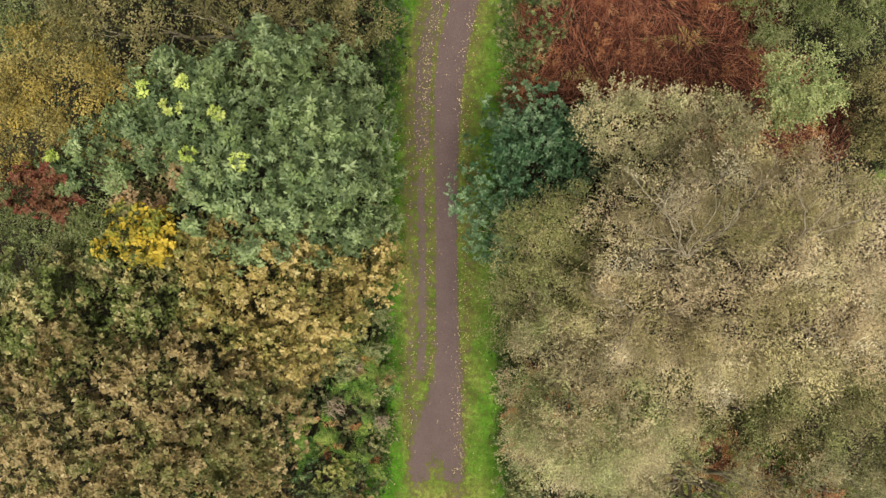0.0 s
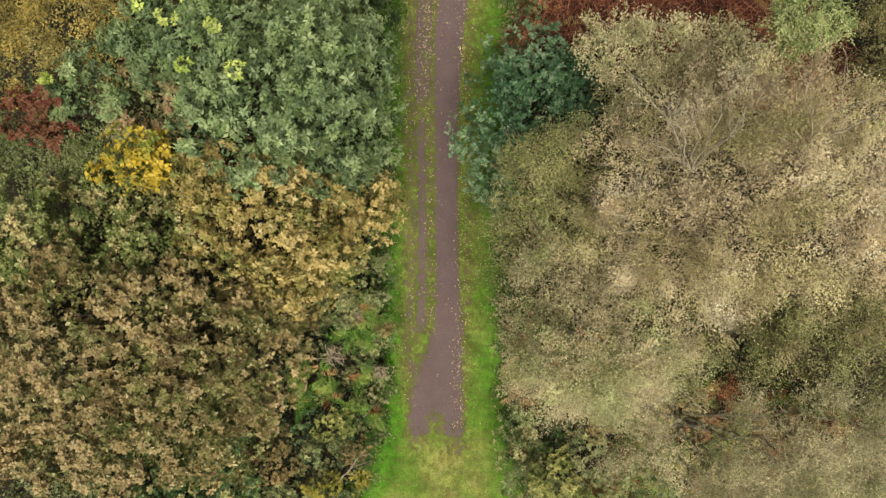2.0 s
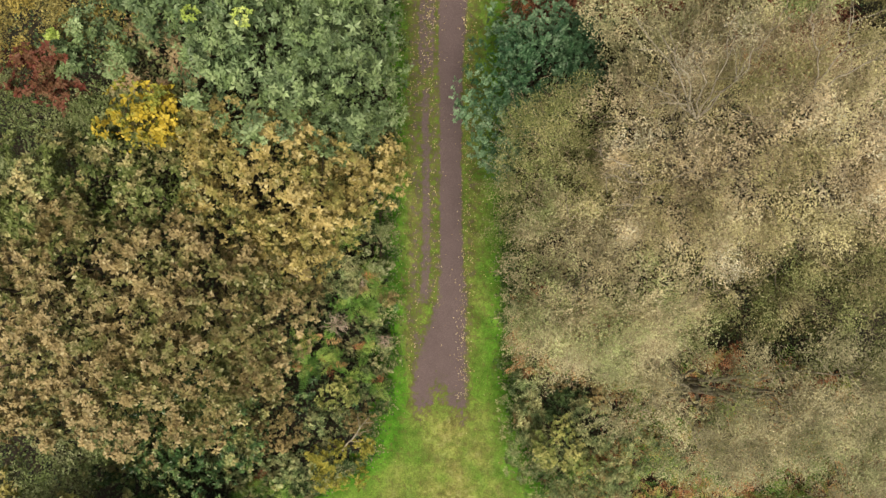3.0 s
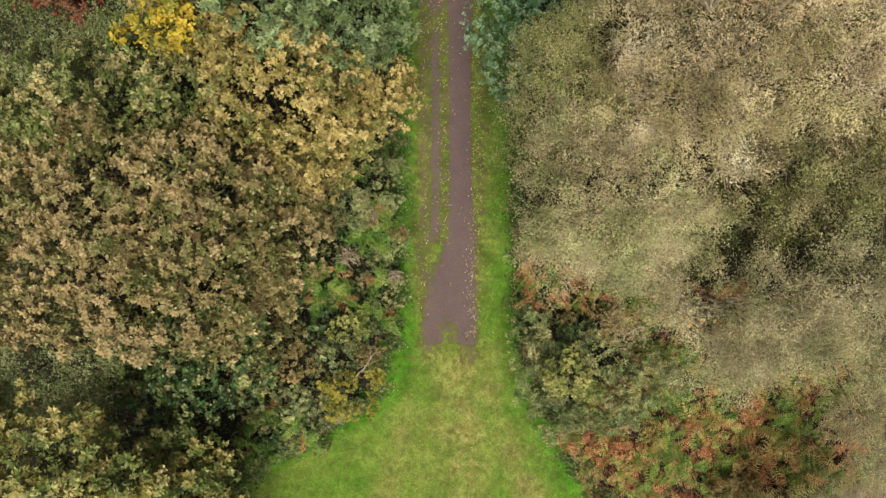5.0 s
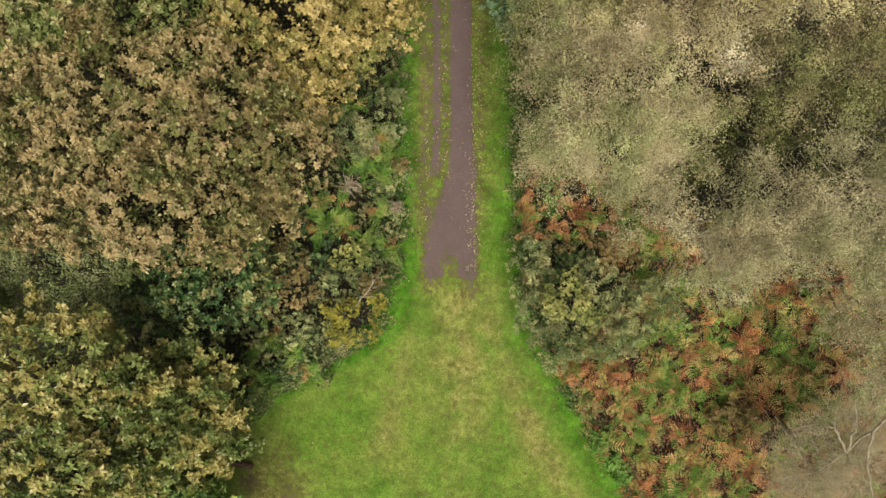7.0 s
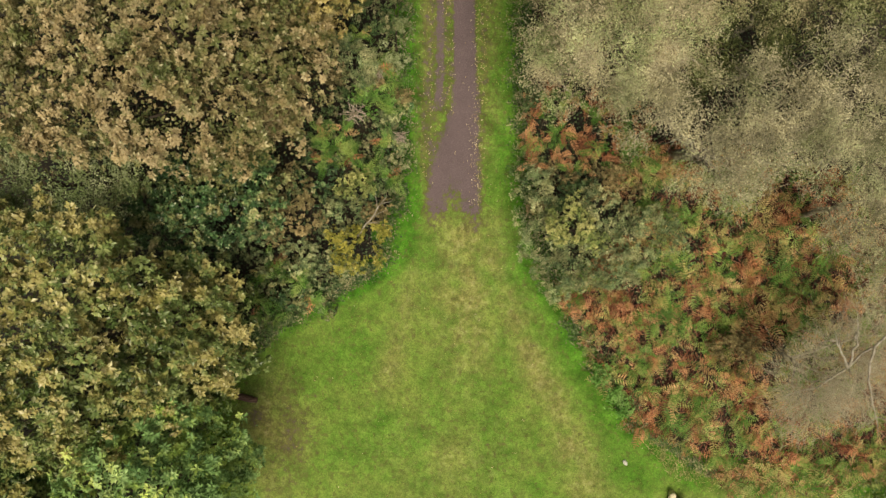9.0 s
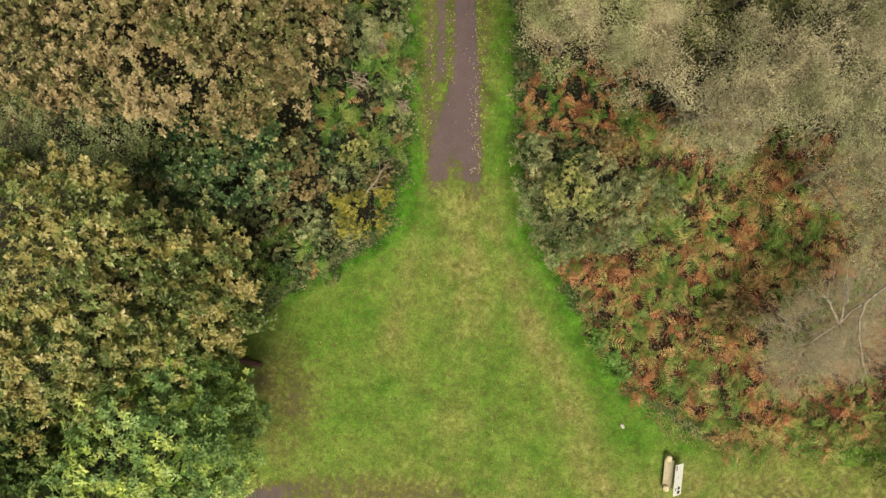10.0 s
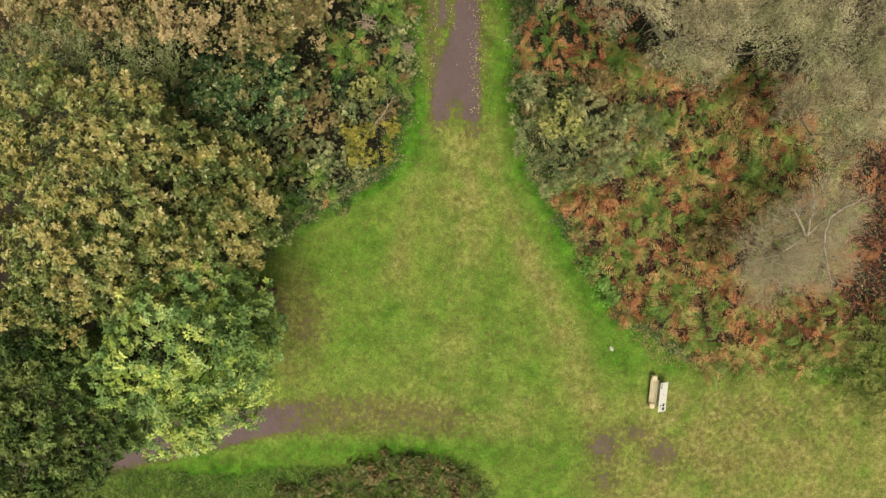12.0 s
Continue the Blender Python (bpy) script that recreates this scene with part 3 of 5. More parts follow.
def billowed(lobes, count):
    """Adds lesser lobes over the outside of each lobe."""
    out = list(lobes)
    for x, y, z, r in lobes:
        for _ in range(count):
            a, q = RNG.uniform(0, 6.28), RNG.uniform(0.5, 1.05)
            out.append((x + math.cos(a) * q * r, y + math.sin(a) * q * r, z - r * 0.85 * (1 - math.sqrt(max(0.05, 1 - 0.8 * q * q))) + RNG.uniform(-0.1, 0.25), r * RNG.uniform(0.3, 0.5)))
    return out


def make_tree(name, label, category, species, leaf_mat, lobes, bark=None, twig_mat=None, thick=0.16, squash=0.85, dens=1.0, spread=3, base=None, kind="", group="", scale=1.0, leafy=1.0, crown_label="", billow=0):
    s = SPECIES[species]
    x, y = base or (float(np.mean([l[0] for l in lobes])), float(np.mean([l[1] for l in lobes])))
    z = float(ground_z(x, y))
    root = tagged(new(name), label, category, group, kind)
    root.location = (x, y, z)
    at = np.array([x, y, z])
    shrub = thick < 0.055
    trunk, limbs = woody(lobes, (x, y, z), thick, 0 if shrub else spread)
    part("stem" if shrub else "trunk", tri_mesh("trunk", trunk[0] - at, trunk[1], bark or BARK, True), root)
    for (v, t), lesser in limbs:
        limb = part("branch" if shrub else "limb", tri_mesh("limb", v - at, t, bark or BARK, True), root)
        for bv, bt in lesser:
            part("branch", tri_mesh("branch", bv - at, bt, bark or BARK, True), limb)
    p, n, bough = crown_clumps(billowed(lobes, billow), s["dens"] * dens, squash * s.get("domed", 1.0), s.get("down", 1.35), s.get("vary", 0.14), s.get("shaken", 1.3))
    p[:, 2] = np.maximum(p[:, 2], ground_z(p[:, 0], p[:, 1]) + 0.06)
    leaf = (s["leaf"][0] * scale, s["leaf"][1] * scale)
    if "sprays" in s:
        v, t, tone = spray_leaves(p, n, leaf, s["clump"], max(2, round(s["sprays"] * leafy)), s["leaves"], s["cup"], s["loose"])
    else:
        v, t, tone = shoot_leaves(p, n, leaf, s["clump"], max(2, round(s["shoots"] * leafy)), s["leaves"], s["reach"], s["loose"], s.get("trail", 0.5))
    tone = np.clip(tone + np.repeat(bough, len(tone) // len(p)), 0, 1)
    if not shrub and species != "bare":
        # fill leaves deeper in the crown, tone lowered to paint its inner shade
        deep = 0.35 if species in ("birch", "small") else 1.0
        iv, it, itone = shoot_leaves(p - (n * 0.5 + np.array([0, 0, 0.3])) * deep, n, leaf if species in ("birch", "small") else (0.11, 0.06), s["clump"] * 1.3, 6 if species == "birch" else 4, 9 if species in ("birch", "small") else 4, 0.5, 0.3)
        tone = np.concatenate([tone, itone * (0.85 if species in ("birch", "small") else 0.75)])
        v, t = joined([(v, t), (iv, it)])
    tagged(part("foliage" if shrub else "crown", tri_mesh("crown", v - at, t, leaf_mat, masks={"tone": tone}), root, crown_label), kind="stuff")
    if s.get("twigs"):
        v, t = twig_slivers(p, n, s["twigs"], 0.45)
        tagged(part("twigwork", tri_mesh("twigwork", v - at, t, twig_mat or BROWN_TWIG), root), kind="stuff")
    return root


def sprigs(tree, places, radius, count, leaf, mat, label):
    """Clusters of differently coloured leaves on a tree."""
    p = np.array(places) + np.array([0, 0, 0.25])
    n = np.tile([0, 0, 1.0], (len(p), 1))
    v, t, tone = spray_leaves(p, n, leaf, radius, count // 10, 10, 0.3, 0.25)
    tagged(part("young_growth", tri_mesh("sprigs", v - np.array(tree.location), t, mat, masks={"tone": tone}), tree, label), kind="stuff")


def bare_branches(tree, ways, thick, mat):
    """Leafless branches that stand out of a crown."""
    at = np.array(tree.location)
    for way in ways:
        w = np.array(way, float)
        k = np.linspace(0, len(w) - 1, 9)
        w = np.stack([np.interp(k, range(len(w)), w[:, i]) for i in range(3)], 1)
        w[1:-1] += RNG.normal(0, 0.03, (7, 3))
        v, t = tube(w, np.linspace(thick, thick * 0.25, 9), 6)
        limb = part("bare_branch", tri_mesh("bare_branch", v - at, t, mat, True), tree, "pale leafless branch")
        for _ in range(5):
            s = w[RNG.integers(3, 9)]
            d = unit(unit(w[-1] - w[0]) * 0.8 + RNG.normal(0, 0.55, 3))
            v, t = tube(bend(s, s + d * RNG.uniform(0.3, 0.7), 0.03, 5), np.linspace(thick * 0.4, 0.004, 5), 4)
            part("branchlet", tri_mesh("branchlet", v - at, t, mat, True), limb)

# ---------------------------------------------------------------- the wood, tree by tree: lobes are x, y, top, radius
green_tree = make_tree("green_tree", "tall green broadleaf tree with rosettes of long leaves", "tree", "rosette", LEAF["green"],
          [(-4.2, 2.4, 9.3, 1.31), (-3.1, 2.8, 8.0, 1.35), (-5.2, 1.6, 10.0, 1.04), (-3.1, 1.1, 10.6, 1.44), (-2.6, 2.1, 7.0, 1.2), (-2.6, 0.6, 6.5, 1.2), (-3.0, -0.1, 7.5, 1.34), (-4.3, 0.5, 9.5, 1.31), (-5.7, 2.3, 9.5, 0.71), (-2.75, -0.6, 5.5, 0.85), (-6.7, 2.1, 9.0, 0.49), (-8.1, 1.1, 8.0, 0.72)],
          thick=0.2, billow=3, dens=0.8)
make_tree("willow_tree", "yellow-olive willow tree turning in autumn", "tree", "small", LEAF["willow_yellow"],
          [(-9.1, 3.0, 8.5, 1.0), (-8.3, 2.5, 8.2, 1.03), (-9.6, 1.7, 8.2, 1.03), (-8.1, 2.4, 7.5, 0.67), (-9.2, 3.7, 7.5, 0.8)],
          thick=0.12, billow=2)
make_tree("birch_tree", "olive-grey birch with thin foliage and bare twigs", "tree", "small", LEAF["olive_fine"],
          [(-7.7, 4.1, 8.5, 1.13), (-6.2, 4.0, 8.5, 1.25), (-5.0, 4.3, 8.0, 1.29), (-3.5, 4.5, 7.5, 1.19), (-6.5, 5.5, 9.0, 1.45), (-4.5, 5.8, 8.0, 1.54), (-2.8, 5.0, 5.0, 1.06)],
          bark=BIRCH_BARK, twig_mat=BROWN_TWIG, dens=0.65, billow=1)
make_tree("young_tree", "small olive-green tree at the wood's edge", "tree", "small", LEAF["grey_green"],
          [(-9.8, 4.4, 8.0, 0.77), (-10.3, 5.1, 8.5, 1.12)],
          thick=0.1)
make_tree("verge_shrub", "dark green shrub beside the grass verge", "shrub", "shrub", LEAF["dark"],
          [(-2.0, 5.1, 3.5, 0.9), (-1.8, 4.3, 2.5, 0.59), (-2.3, 5.7, 4.0, 0.96)],
          thick=0.05, squash=0.75)
make_tree("tinted_tree", "green tree with pinkish-brown autumn leaves", "tree", "broad", LEAF["tinted"],
          [(-7.2, 0.6, 7.5, 0.94), (-6.4, 0.9, 7.8, 0.66), (-7.5, 1.1, 7.4, 0.68)],
          thick=0.1)
make_tree("red_maple", "small tree with dark red leaves", "tree", "oak", LEAF["red"],
          [(-9.0, 0.6, 8.3, 0.5), (-9.7, 0.5, 8.0, 0.45), (-8.9, 0.2, 7.8, 0.4), (-9.4, 0.3, 8.1, 0.4)],
          thick=0.08)
make_tree("hazel_tree", "grey-green tree among the oaks", "tree", "small", LEAF["grey_green"],
          [(-10.0, -0.4, 7.5, 0.94), (-9.9, -1.3, 7.8, 1.07), (-10.7, -0.8, 8.0, 1.05), (-8.4, -0.3, 7.4, 0.6), (-7.9, -0.8, 7.6, 0.6), (-7.7, 0.1, 7.2, 0.5)],
          thick=0.12, billow=2)
make_tree("yellow_maple", "small maple with large bright yellow leaves", "tree", "broad", LEAF["yellow"],
          [(-6.5, -0.7, 9.0, 0.52), (-7.1, -0.9, 8.7, 0.42), (-6.1, -0.5, 8.9, 0.45), (-6.7, -0.4, 8.8, 0.4)],
          thick=0.08)
make_tree("golden_oak", "golden-yellow autumn oak leaning over the verge", "tree", "oak", LEAF["golden"],
          [(-4.9, -1.2, 8.6, 1.01), (-3.9, -1.8, 8.4, 1.15), (-3.0, -2.0, 7.8, 1.06), (-2.4, -1.6, 6.0, 0.88), (-2.0, -1.2, 5.3, 0.6), (-5.0, -2.4, 8.3, 1.04), (-3.9, -3.0, 7.5, 0.95), (-3.1, -2.8, 7.0, 0.97), (-3.9, -4.0, 6.0, 0.59), (-5.5, -1.0, 8.5, 0.77)],
          billow=1, dens=0.9, thick=0.2)
make_tree("dark_oak", "dark green oak with browning tips", "tree", "oak", LEAF["dark_oak"],
          [(-8.1, -1.9, 8.5, 1.03), (-9.1, -2.4, 8.8, 1.13), (-7.1, -1.6, 8.4, 0.9), (-6.4, -2.4, 8.6, 0.77), (-10.4, -2.9, 8.6, 1.02)],
          thick=0.2)
make_tree("brown_oak", "large oak with browning autumn leaves", "tree", "oak", LEAF["brown"],
          [(-8.9, -3.5, 9.0, 1.1), (-7.6, -3.9, 9.3, 1.08), (-6.1, -3.9, 9.3, 1.08), (-8.3, -5.1, 9.3, 1.33), (-6.7, -5.3, 9.5, 1.31), (-5.4, -4.9, 8.5, 1.26), (-4.8, -4.2, 6.5, 1.13), (-4.8, -5.7, 7.0, 1.11), (-6.0, -6.7, 8.0, 1.32), (-7.7, -7.0, 8.7, 1.39), (-9.5, -6.8, 8.5, 1.28), (-5.2, -6.8, 6.0, 0.88), (-4.5, -3.7, 6.0, 0.87), (-10.1, -4.4, 9.0, 1.1), (-10.5, -6.3, 8.6, 1.14)],
          billow=1, dens=0.9, thick=0.28)
make_tree("brown_oak", "browning oak deeper in the wood", "tree", "oak", LEAF["brown"],
          [(-11.8, -5.2, 9.0, 1.3), (-12.2, -7.0, 8.5, 1.2), (-11.6, -3.6, 8.8, 1.2), (-13.2, -6.0, 8.5, 1.3), (-11.4, -1.9, 8.4, 1.1)],
          thick=0.24)
make_tree("ivy_tree", "dark glossy ivy-clad small tree", "tree", "oak", LEAF["ivy"],
          [(-6.3, -8.9, 5.2, 1.05), (-7.4, -9.6, 5.8, 1.0), (-8.1, -9.9, 5.6, 0.85), (-9.3, -9.4, 5.2, 0.9), (-7.6, -8.3, 4.6, 0.9), (-8.6, -8.7, 4.8, 0.9), (-6.6, -7.9, 4.0, 0.7)],
          thick=0.1)
make_tree("sallow_tree", "olive-grey sallow between two oaks", "tree", "small", LEAF["grey_green"],
          [(-10.4, -8.6, 8.0, 1.25), (-9.6, -8.2, 7.6, 0.99), (-11.8, -8.6, 8.0, 1.27), (-10.7, -7.8, 7.6, 0.85)],
          thick=0.12, billow=2)
make_tree("oak_tree", "broad oak with yellow-green and tan leaves", "tree", "oak", LEAF["oak"],
          [(-11.0, -10.1, 9.5, 1.31), (-9.5, -10.5, 9.5, 1.32), (-8.5, -11.0, 8.5, 1.23), (-11.1, -11.9, 10.0, 1.43), (-9.5, -12.3, 9.7, 1.6), (-8.2, -12.4, 8.5, 1.39), (-7.4, -12.0, 7.3, 1.15), (-6.8, -11.5, 6.4, 0.9), (-7.4, -11.1, 6.4, 0.85), (-7.4, -13.2, 6.0, 1.22), (-11.0, -13.8, 9.3, 1.49), (-9.4, -13.9, 8.6, 1.39), (-8.2, -13.7, 7.0, 1.16), (-12.1, -15.1, 8.3, 1.1), (-10.2, -14.9, 8.0, 1.11), (-7.6, -14.3, 4.5, 0.74)],
          billow=1, dens=0.9, thick=0.28, scale=1.2)
ash_tree = make_tree("ash_tree", "bright green ash overhanging the clearing", "tree", "rosette", LEAF["ash"],
          [(-8.3, -15.2, 7.0, 1.0), (-7.4, -15.7, 6.0, 1.04), (-8.8, -16.3, 8.3, 1.26), (-7.5, -16.8, 7.5, 1.31), (-7.0, -16.9, 5.0, 0.91), (-9.4, -17.4, 8.0, 1.12), (-8.1, -17.9, 7.5, 1.31), (-7.4, -18.4, 5.0, 0.91), (-9.5, -19.2, 6.5, 1.04), (-8.5, -19.3, 5.5, 0.9)],
          thick=0.18, billow=4, dens=0.75, scale=1.1)
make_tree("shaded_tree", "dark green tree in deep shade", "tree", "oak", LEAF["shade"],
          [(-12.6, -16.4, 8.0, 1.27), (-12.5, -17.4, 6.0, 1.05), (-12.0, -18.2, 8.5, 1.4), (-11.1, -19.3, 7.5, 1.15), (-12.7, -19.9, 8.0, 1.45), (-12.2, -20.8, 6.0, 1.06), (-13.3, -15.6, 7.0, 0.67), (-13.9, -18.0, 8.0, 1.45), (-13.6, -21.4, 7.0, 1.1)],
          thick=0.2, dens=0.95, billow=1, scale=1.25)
make_tree("holly_tree", "blue-green glossy holly beside the path", "tree", "oak", LEAF["blue"],
          [(2.3, 2.4, 4.0, 0.96), (3.1, 2.7, 4.0, 0.8), (1.8, 1.2, 5.0, 1.08), (3.0, 1.4, 5.3, 1.06), (1.2, 0.5, 4.8, 0.77), (2.2, 0.3, 5.3, 0.9), (1.4, -0.5, 4.5, 0.71), (3.9, 2.2, 4.5, 0.78), (1.6, -1.3, 3.0, 0.51)],
          thick=0.1, scale=0.9)
make_tree("pale_willow", "pale olive willow with a bare branch", "tree", "small", LEAF["willow"],
          [(4.3, 2.1, 7.0, 0.83), (5.2, 2.2, 7.4, 0.8), (4.8, 1.4, 7.0, 0.82), (6.7, 1.8, 7.4, 0.68), (6.1, 1.7, 7.0, 0.69)],
          thick=0.1, billow=2, dens=1.15)
silver_birch = make_tree("silver_birch", "large faded silver birch with bare tan twigs", "tree", "birch", LEAF["birch_tan"],
          [(5.0, 0.2, 9.5, 0.93), (6.1, 0.3, 10.3, 0.88), (7.1, 0.3, 11.0, 0.84), (8.1, 0.0, 11.0, 0.76), (5.2, -0.9, 10.5, 1.08), (6.0, -0.8, 12.0, 1.05), (7.2, -1.0, 12.0, 0.97), (4.4, -1.3, 9.5, 0.94), (4.8, -2.3, 10.0, 1.01), (5.7, -2.2, 11.5, 1.1), (7.1, -2.4, 11.8, 1.07), (8.2, -2.0, 11.5, 0.73), (8.7, -1.2, 11.2, 0.83), (5.6, -3.7, 9.5, 0.95), (3.9, -2.3, 9.0, 0.86), (4.0, -0.6, 8.5, 0.77)],
          bark=BIRCH_BARK, twig_mat=TAN_TWIG, thick=0.22, spread=8, billow=1, dens=0.8)
make_tree("birch_tree", "dull olive birch among the silver birches", "tree", "birch", LEAF["birch_dusk"],
          [(7.0, -3.9, 9.8, 1.12), (8.1, -4.0, 10.2, 1.0), (9.2, -3.6, 10.2, 1.0), (10.3, -3.2, 10.2, 1.1), (9.4, -2.4, 10.6, 0.9)],
          bark=BIRCH_BARK, twig_mat=BROWN_TWIG, thick=0.12, spread=6, billow=1, dens=0.8)
make_tree("young_birch", "olive young birch with small yellow leaves", "tree", "birch", LEAF["birch_olive"],
          [(2.4, -0.8, 6.5, 0.86), (3.1, -0.4, 7.0, 0.83), (2.1, -2.0, 6.5, 0.85), (3.0, -1.6, 7.0, 0.97), (3.2, -2.5, 8.0, 0.79), (2.15, -3.1, 6.0, 0.7)],
          bark=BIRCH_BARK, twig_mat=TAN_TWIG, thick=0.09, spread=6)
make_tree("pale_birch", "pale yellow-green silver birch over the verge", "tree", "birch", LEAF["birch_pale"],
          [(2.7, -3.1, 8.5, 0.88), (2.25, -4.0, 8.5, 0.85), (3.1, -4.0, 9.7, 0.91), (3.8, -4.3, 10.0, 0.8), (2.6, -5.0, 9.3, 0.84), (3.6, -5.3, 9.3, 0.84), (2.2, -4.9, 7.5, 0.58), (5.3, -5.6, 8.4, 0.7), (4.8, -4.9, 9.0, 0.75), (2.3, -6.0, 7.5, 0.58), (3.4, -6.1, 7.5, 0.54)],
          bark=BIRCH_BARK, twig_mat=TAN_TWIG, thick=0.16, spread=6, billow=1, dens=0.8)
make_tree("grey_birch", "grey-green birch with thinning leaves", "tree", "birch", LEAF["birch_grey"],
          [(4.2, -6.1, 8.0, 0.47), (4.7, -7.0, 8.5, 0.79), (5.6, -7.8, 8.8, 0.9), (6.3, -8.0, 9.5, 0.86), (7.5, -7.0, 9.4, 0.97), (6.6, -6.7, 9.3, 0.87), (8.4, -6.2, 9.5, 0.97), (8.5, -7.8, 8.8, 0.78), (9.4, -7.0, 9.0, 0.77), (9.5, -8.1, 8.5, 0.8), (6.7, -8.7, 7.5, 0.6)],
          bark=BIRCH_BARK, twig_mat=GREY_TWIG, thick=0.18, spread=8, billow=1, dens=0.8)
make_tree("grey_birch", "slender grey birch above the bracken", "tree", "birch", LEAF["birch_grey"],
          [(9.7, -9.4, 8.2, 0.93), (10.4, -10.9, 7.5, 0.7), (10.8, -9.8, 8.0, 0.9), (11.0, -8.6, 8.4, 0.9)],
          bark=BIRCH_BARK, twig_mat=GREY_TWIG, thick=0.1, spread=6, base=(11.3, -9.3))
make_tree("grey_birch", "grey-green birch deeper in the wood", "tree", "birch", LEAF["birch_grey"],
          [(11.6, -7.2, 9.0, 1.1), (12.6, -8.4, 8.6, 1.1), (12.0, -9.8, 7.6, 0.9), (13.4, -7.0, 8.8, 1.2), (10.6, -6.0, 9.3, 1.0)],
          bark=BIRCH_BARK, twig_mat=GREY_TWIG, thick=0.14, spread=5)
make_tree("understorey_tree", "olive tree, its leaves darkened for the shade of birches", "tree", "small", LEAF["under"],
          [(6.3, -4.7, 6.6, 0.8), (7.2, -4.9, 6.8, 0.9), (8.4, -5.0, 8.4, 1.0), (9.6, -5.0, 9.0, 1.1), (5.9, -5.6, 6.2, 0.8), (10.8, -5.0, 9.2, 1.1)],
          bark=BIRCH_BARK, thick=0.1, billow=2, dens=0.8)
make_tree("pale_sapling", "pale grey-green sapling above brown bracken", "tree", "small", LEAF["pale"],
          [(8.6, 3.1, 7.2, 0.6), (8.1, 2.9, 6.9, 0.42), (9.0, 2.7, 6.9, 0.42), (8.5, 2.6, 6.9, 0.4)],
          bark=BIRCH_BARK, thick=0.06, billow=3, dens=0.8)
make_tree("understorey_tree", "mixed green tree behind the bracken", "tree", "small", LEAF["grey_green"],
          [(9.7, 5.9, 3.0, 0.8), (10.4, 5.9, 3.4, 0.85), (11.3, 5.6, 4.3, 0.7), (12.2, 5.2, 4.5, 0.8), (12.9, 5.9, 4.5, 0.9), (11.6, 6.6, 4.6, 0.9), (10.2, 7.2, 4.0, 1.0)],
          thick=0.1, billow=2, dens=0.75)
make_tree("understorey_tree", "olive tree with reddening tips beside dead bracken", "tree", "small", LEAF["olive_fine"],
          [(12.1, 3.3, 4.0, 0.7), (12.7, 2.5, 4.2, 0.8), (13.3, 3.5, 4.4, 0.9), (13.5, 1.9, 4.0, 0.7)],
          thick=0.1, billow=2, dens=0.75)
bare_birch = make_tree("bare_birch", "nearly bare grey birch standing in bracken", "tree", "bare", LEAF["birch_grey"],
          [(9.8, -14.0, 5.7, 0.95), (10.8, -13.4, 5.5, 0.95), (12.0, -12.8, 5.0, 0.98), (9.8, -14.9, 5.0, 0.82), (11.6, -14.4, 5.0, 0.81)],
          bark=BIRCH_BARK, twig_mat=GREY_TWIG, thick=0.11, spread=7)
make_tree("gorse_bush", "dark green gorse bush at the lawn's edge", "bush", "needle", LEAF["gorse"],
          [(15.0, -18.0, 1.8, 0.9), (15.3, -17.0, 2.1, 0.9), (15.0, -19.3, 1.5, 0.75), (14.5, -18.6, 1.4, 0.6), (16.2, -18.4, 2.0, 1.0), (15.9, -20.0, 1.4, 0.7)],
          thick=0.04, squash=0.75)
make_tree("mixed_bush", "low green and brown bush beside the track", "bush", "shrub", LEAF["mixed"],
          [(-4.0, -23.0, 0.39, 0.64), (-2.9, -22.8, 0.52, 0.74), (-1.8, -22.8, 0.55, 0.69), (-0.9, -23.0, 0.49, 0.64), (0.0, -23.4, 0.39, 0.46), (-5.2, -23.5, 0.39, 0.6), (-6.4, -23.9, 0.33, 0.55), (-3.4, -23.9, 0.52, 0.83), (-1.6, -24.0, 0.52, 0.83)],
          thick=0.04, billow=2, dens=0.8, leafy=1.1, squash=0.75)
make_tree("bramble", "tangled grey-green bramble beside the path", "shrub", "shrub", LEAF["bramble"],
          [(-2.9, -3.1, 2.2, 0.55), (-2.6, -2.4, 2.2, 0.55), (-2.1, -2.9, 1.9, 0.5), (-2.0, -1.7, 1.8, 0.45)],
          thick=0.03, billow=2, dens=0.8, squash=0.75)
make_tree("bramble", "grey-green bramble hedge along the grass verge", "shrub", "shrub", LEAF["bramble"],
          [(-2.2, -8.6, 1.3, 0.42), (-2.4, -7.9, 1.3, 0.4), (-2.8, -8.3, 1.4, 0.35)],
          thick=0.03, billow=2, dens=0.8, squash=0.75)
make_tree("bramble", "dark bramble in the gap beside the oak", "shrub", "shrub", LEAF["bramble"],
          [(-3.7, -5.7, 1.5, 0.5), (-4.2, -6.1, 1.5, 0.5), (-3.0, -6.5, 1.2, 0.45), (-4.7, -7.2, 1.4, 0.5), (-3.4, -7.2, 1.0, 0.45), (-3.3, -5.2, 1.5, 0.4)],
          thick=0.03, billow=2, dens=0.8, squash=0.75)
make_tree("ivy", "dark green low ivy mound", "shrub", "oak", LEAF["ivy"],
          [(-4.5, -8.1, 2.0, 0.82), (-5.1, -8.3, 2.0, 0.55)],
          thick=0.03, scale=0.8, squash=0.75)
make_tree("ivy", "dark green ivy trailing over low stumps", "shrub", "oak", LEAF["ivy"],
          [(-1.95, -5.8, 1.1, 0.3), (-2.55, -6.3, 1.2, 0.4), (-2.4, -6.9, 1.2, 0.35), (-3.0, -8.9, 1.6, 0.4), (-2.5, -5.1, 1.2, 0.3)],
          thick=0.03, scale=0.7, squash=0.75)
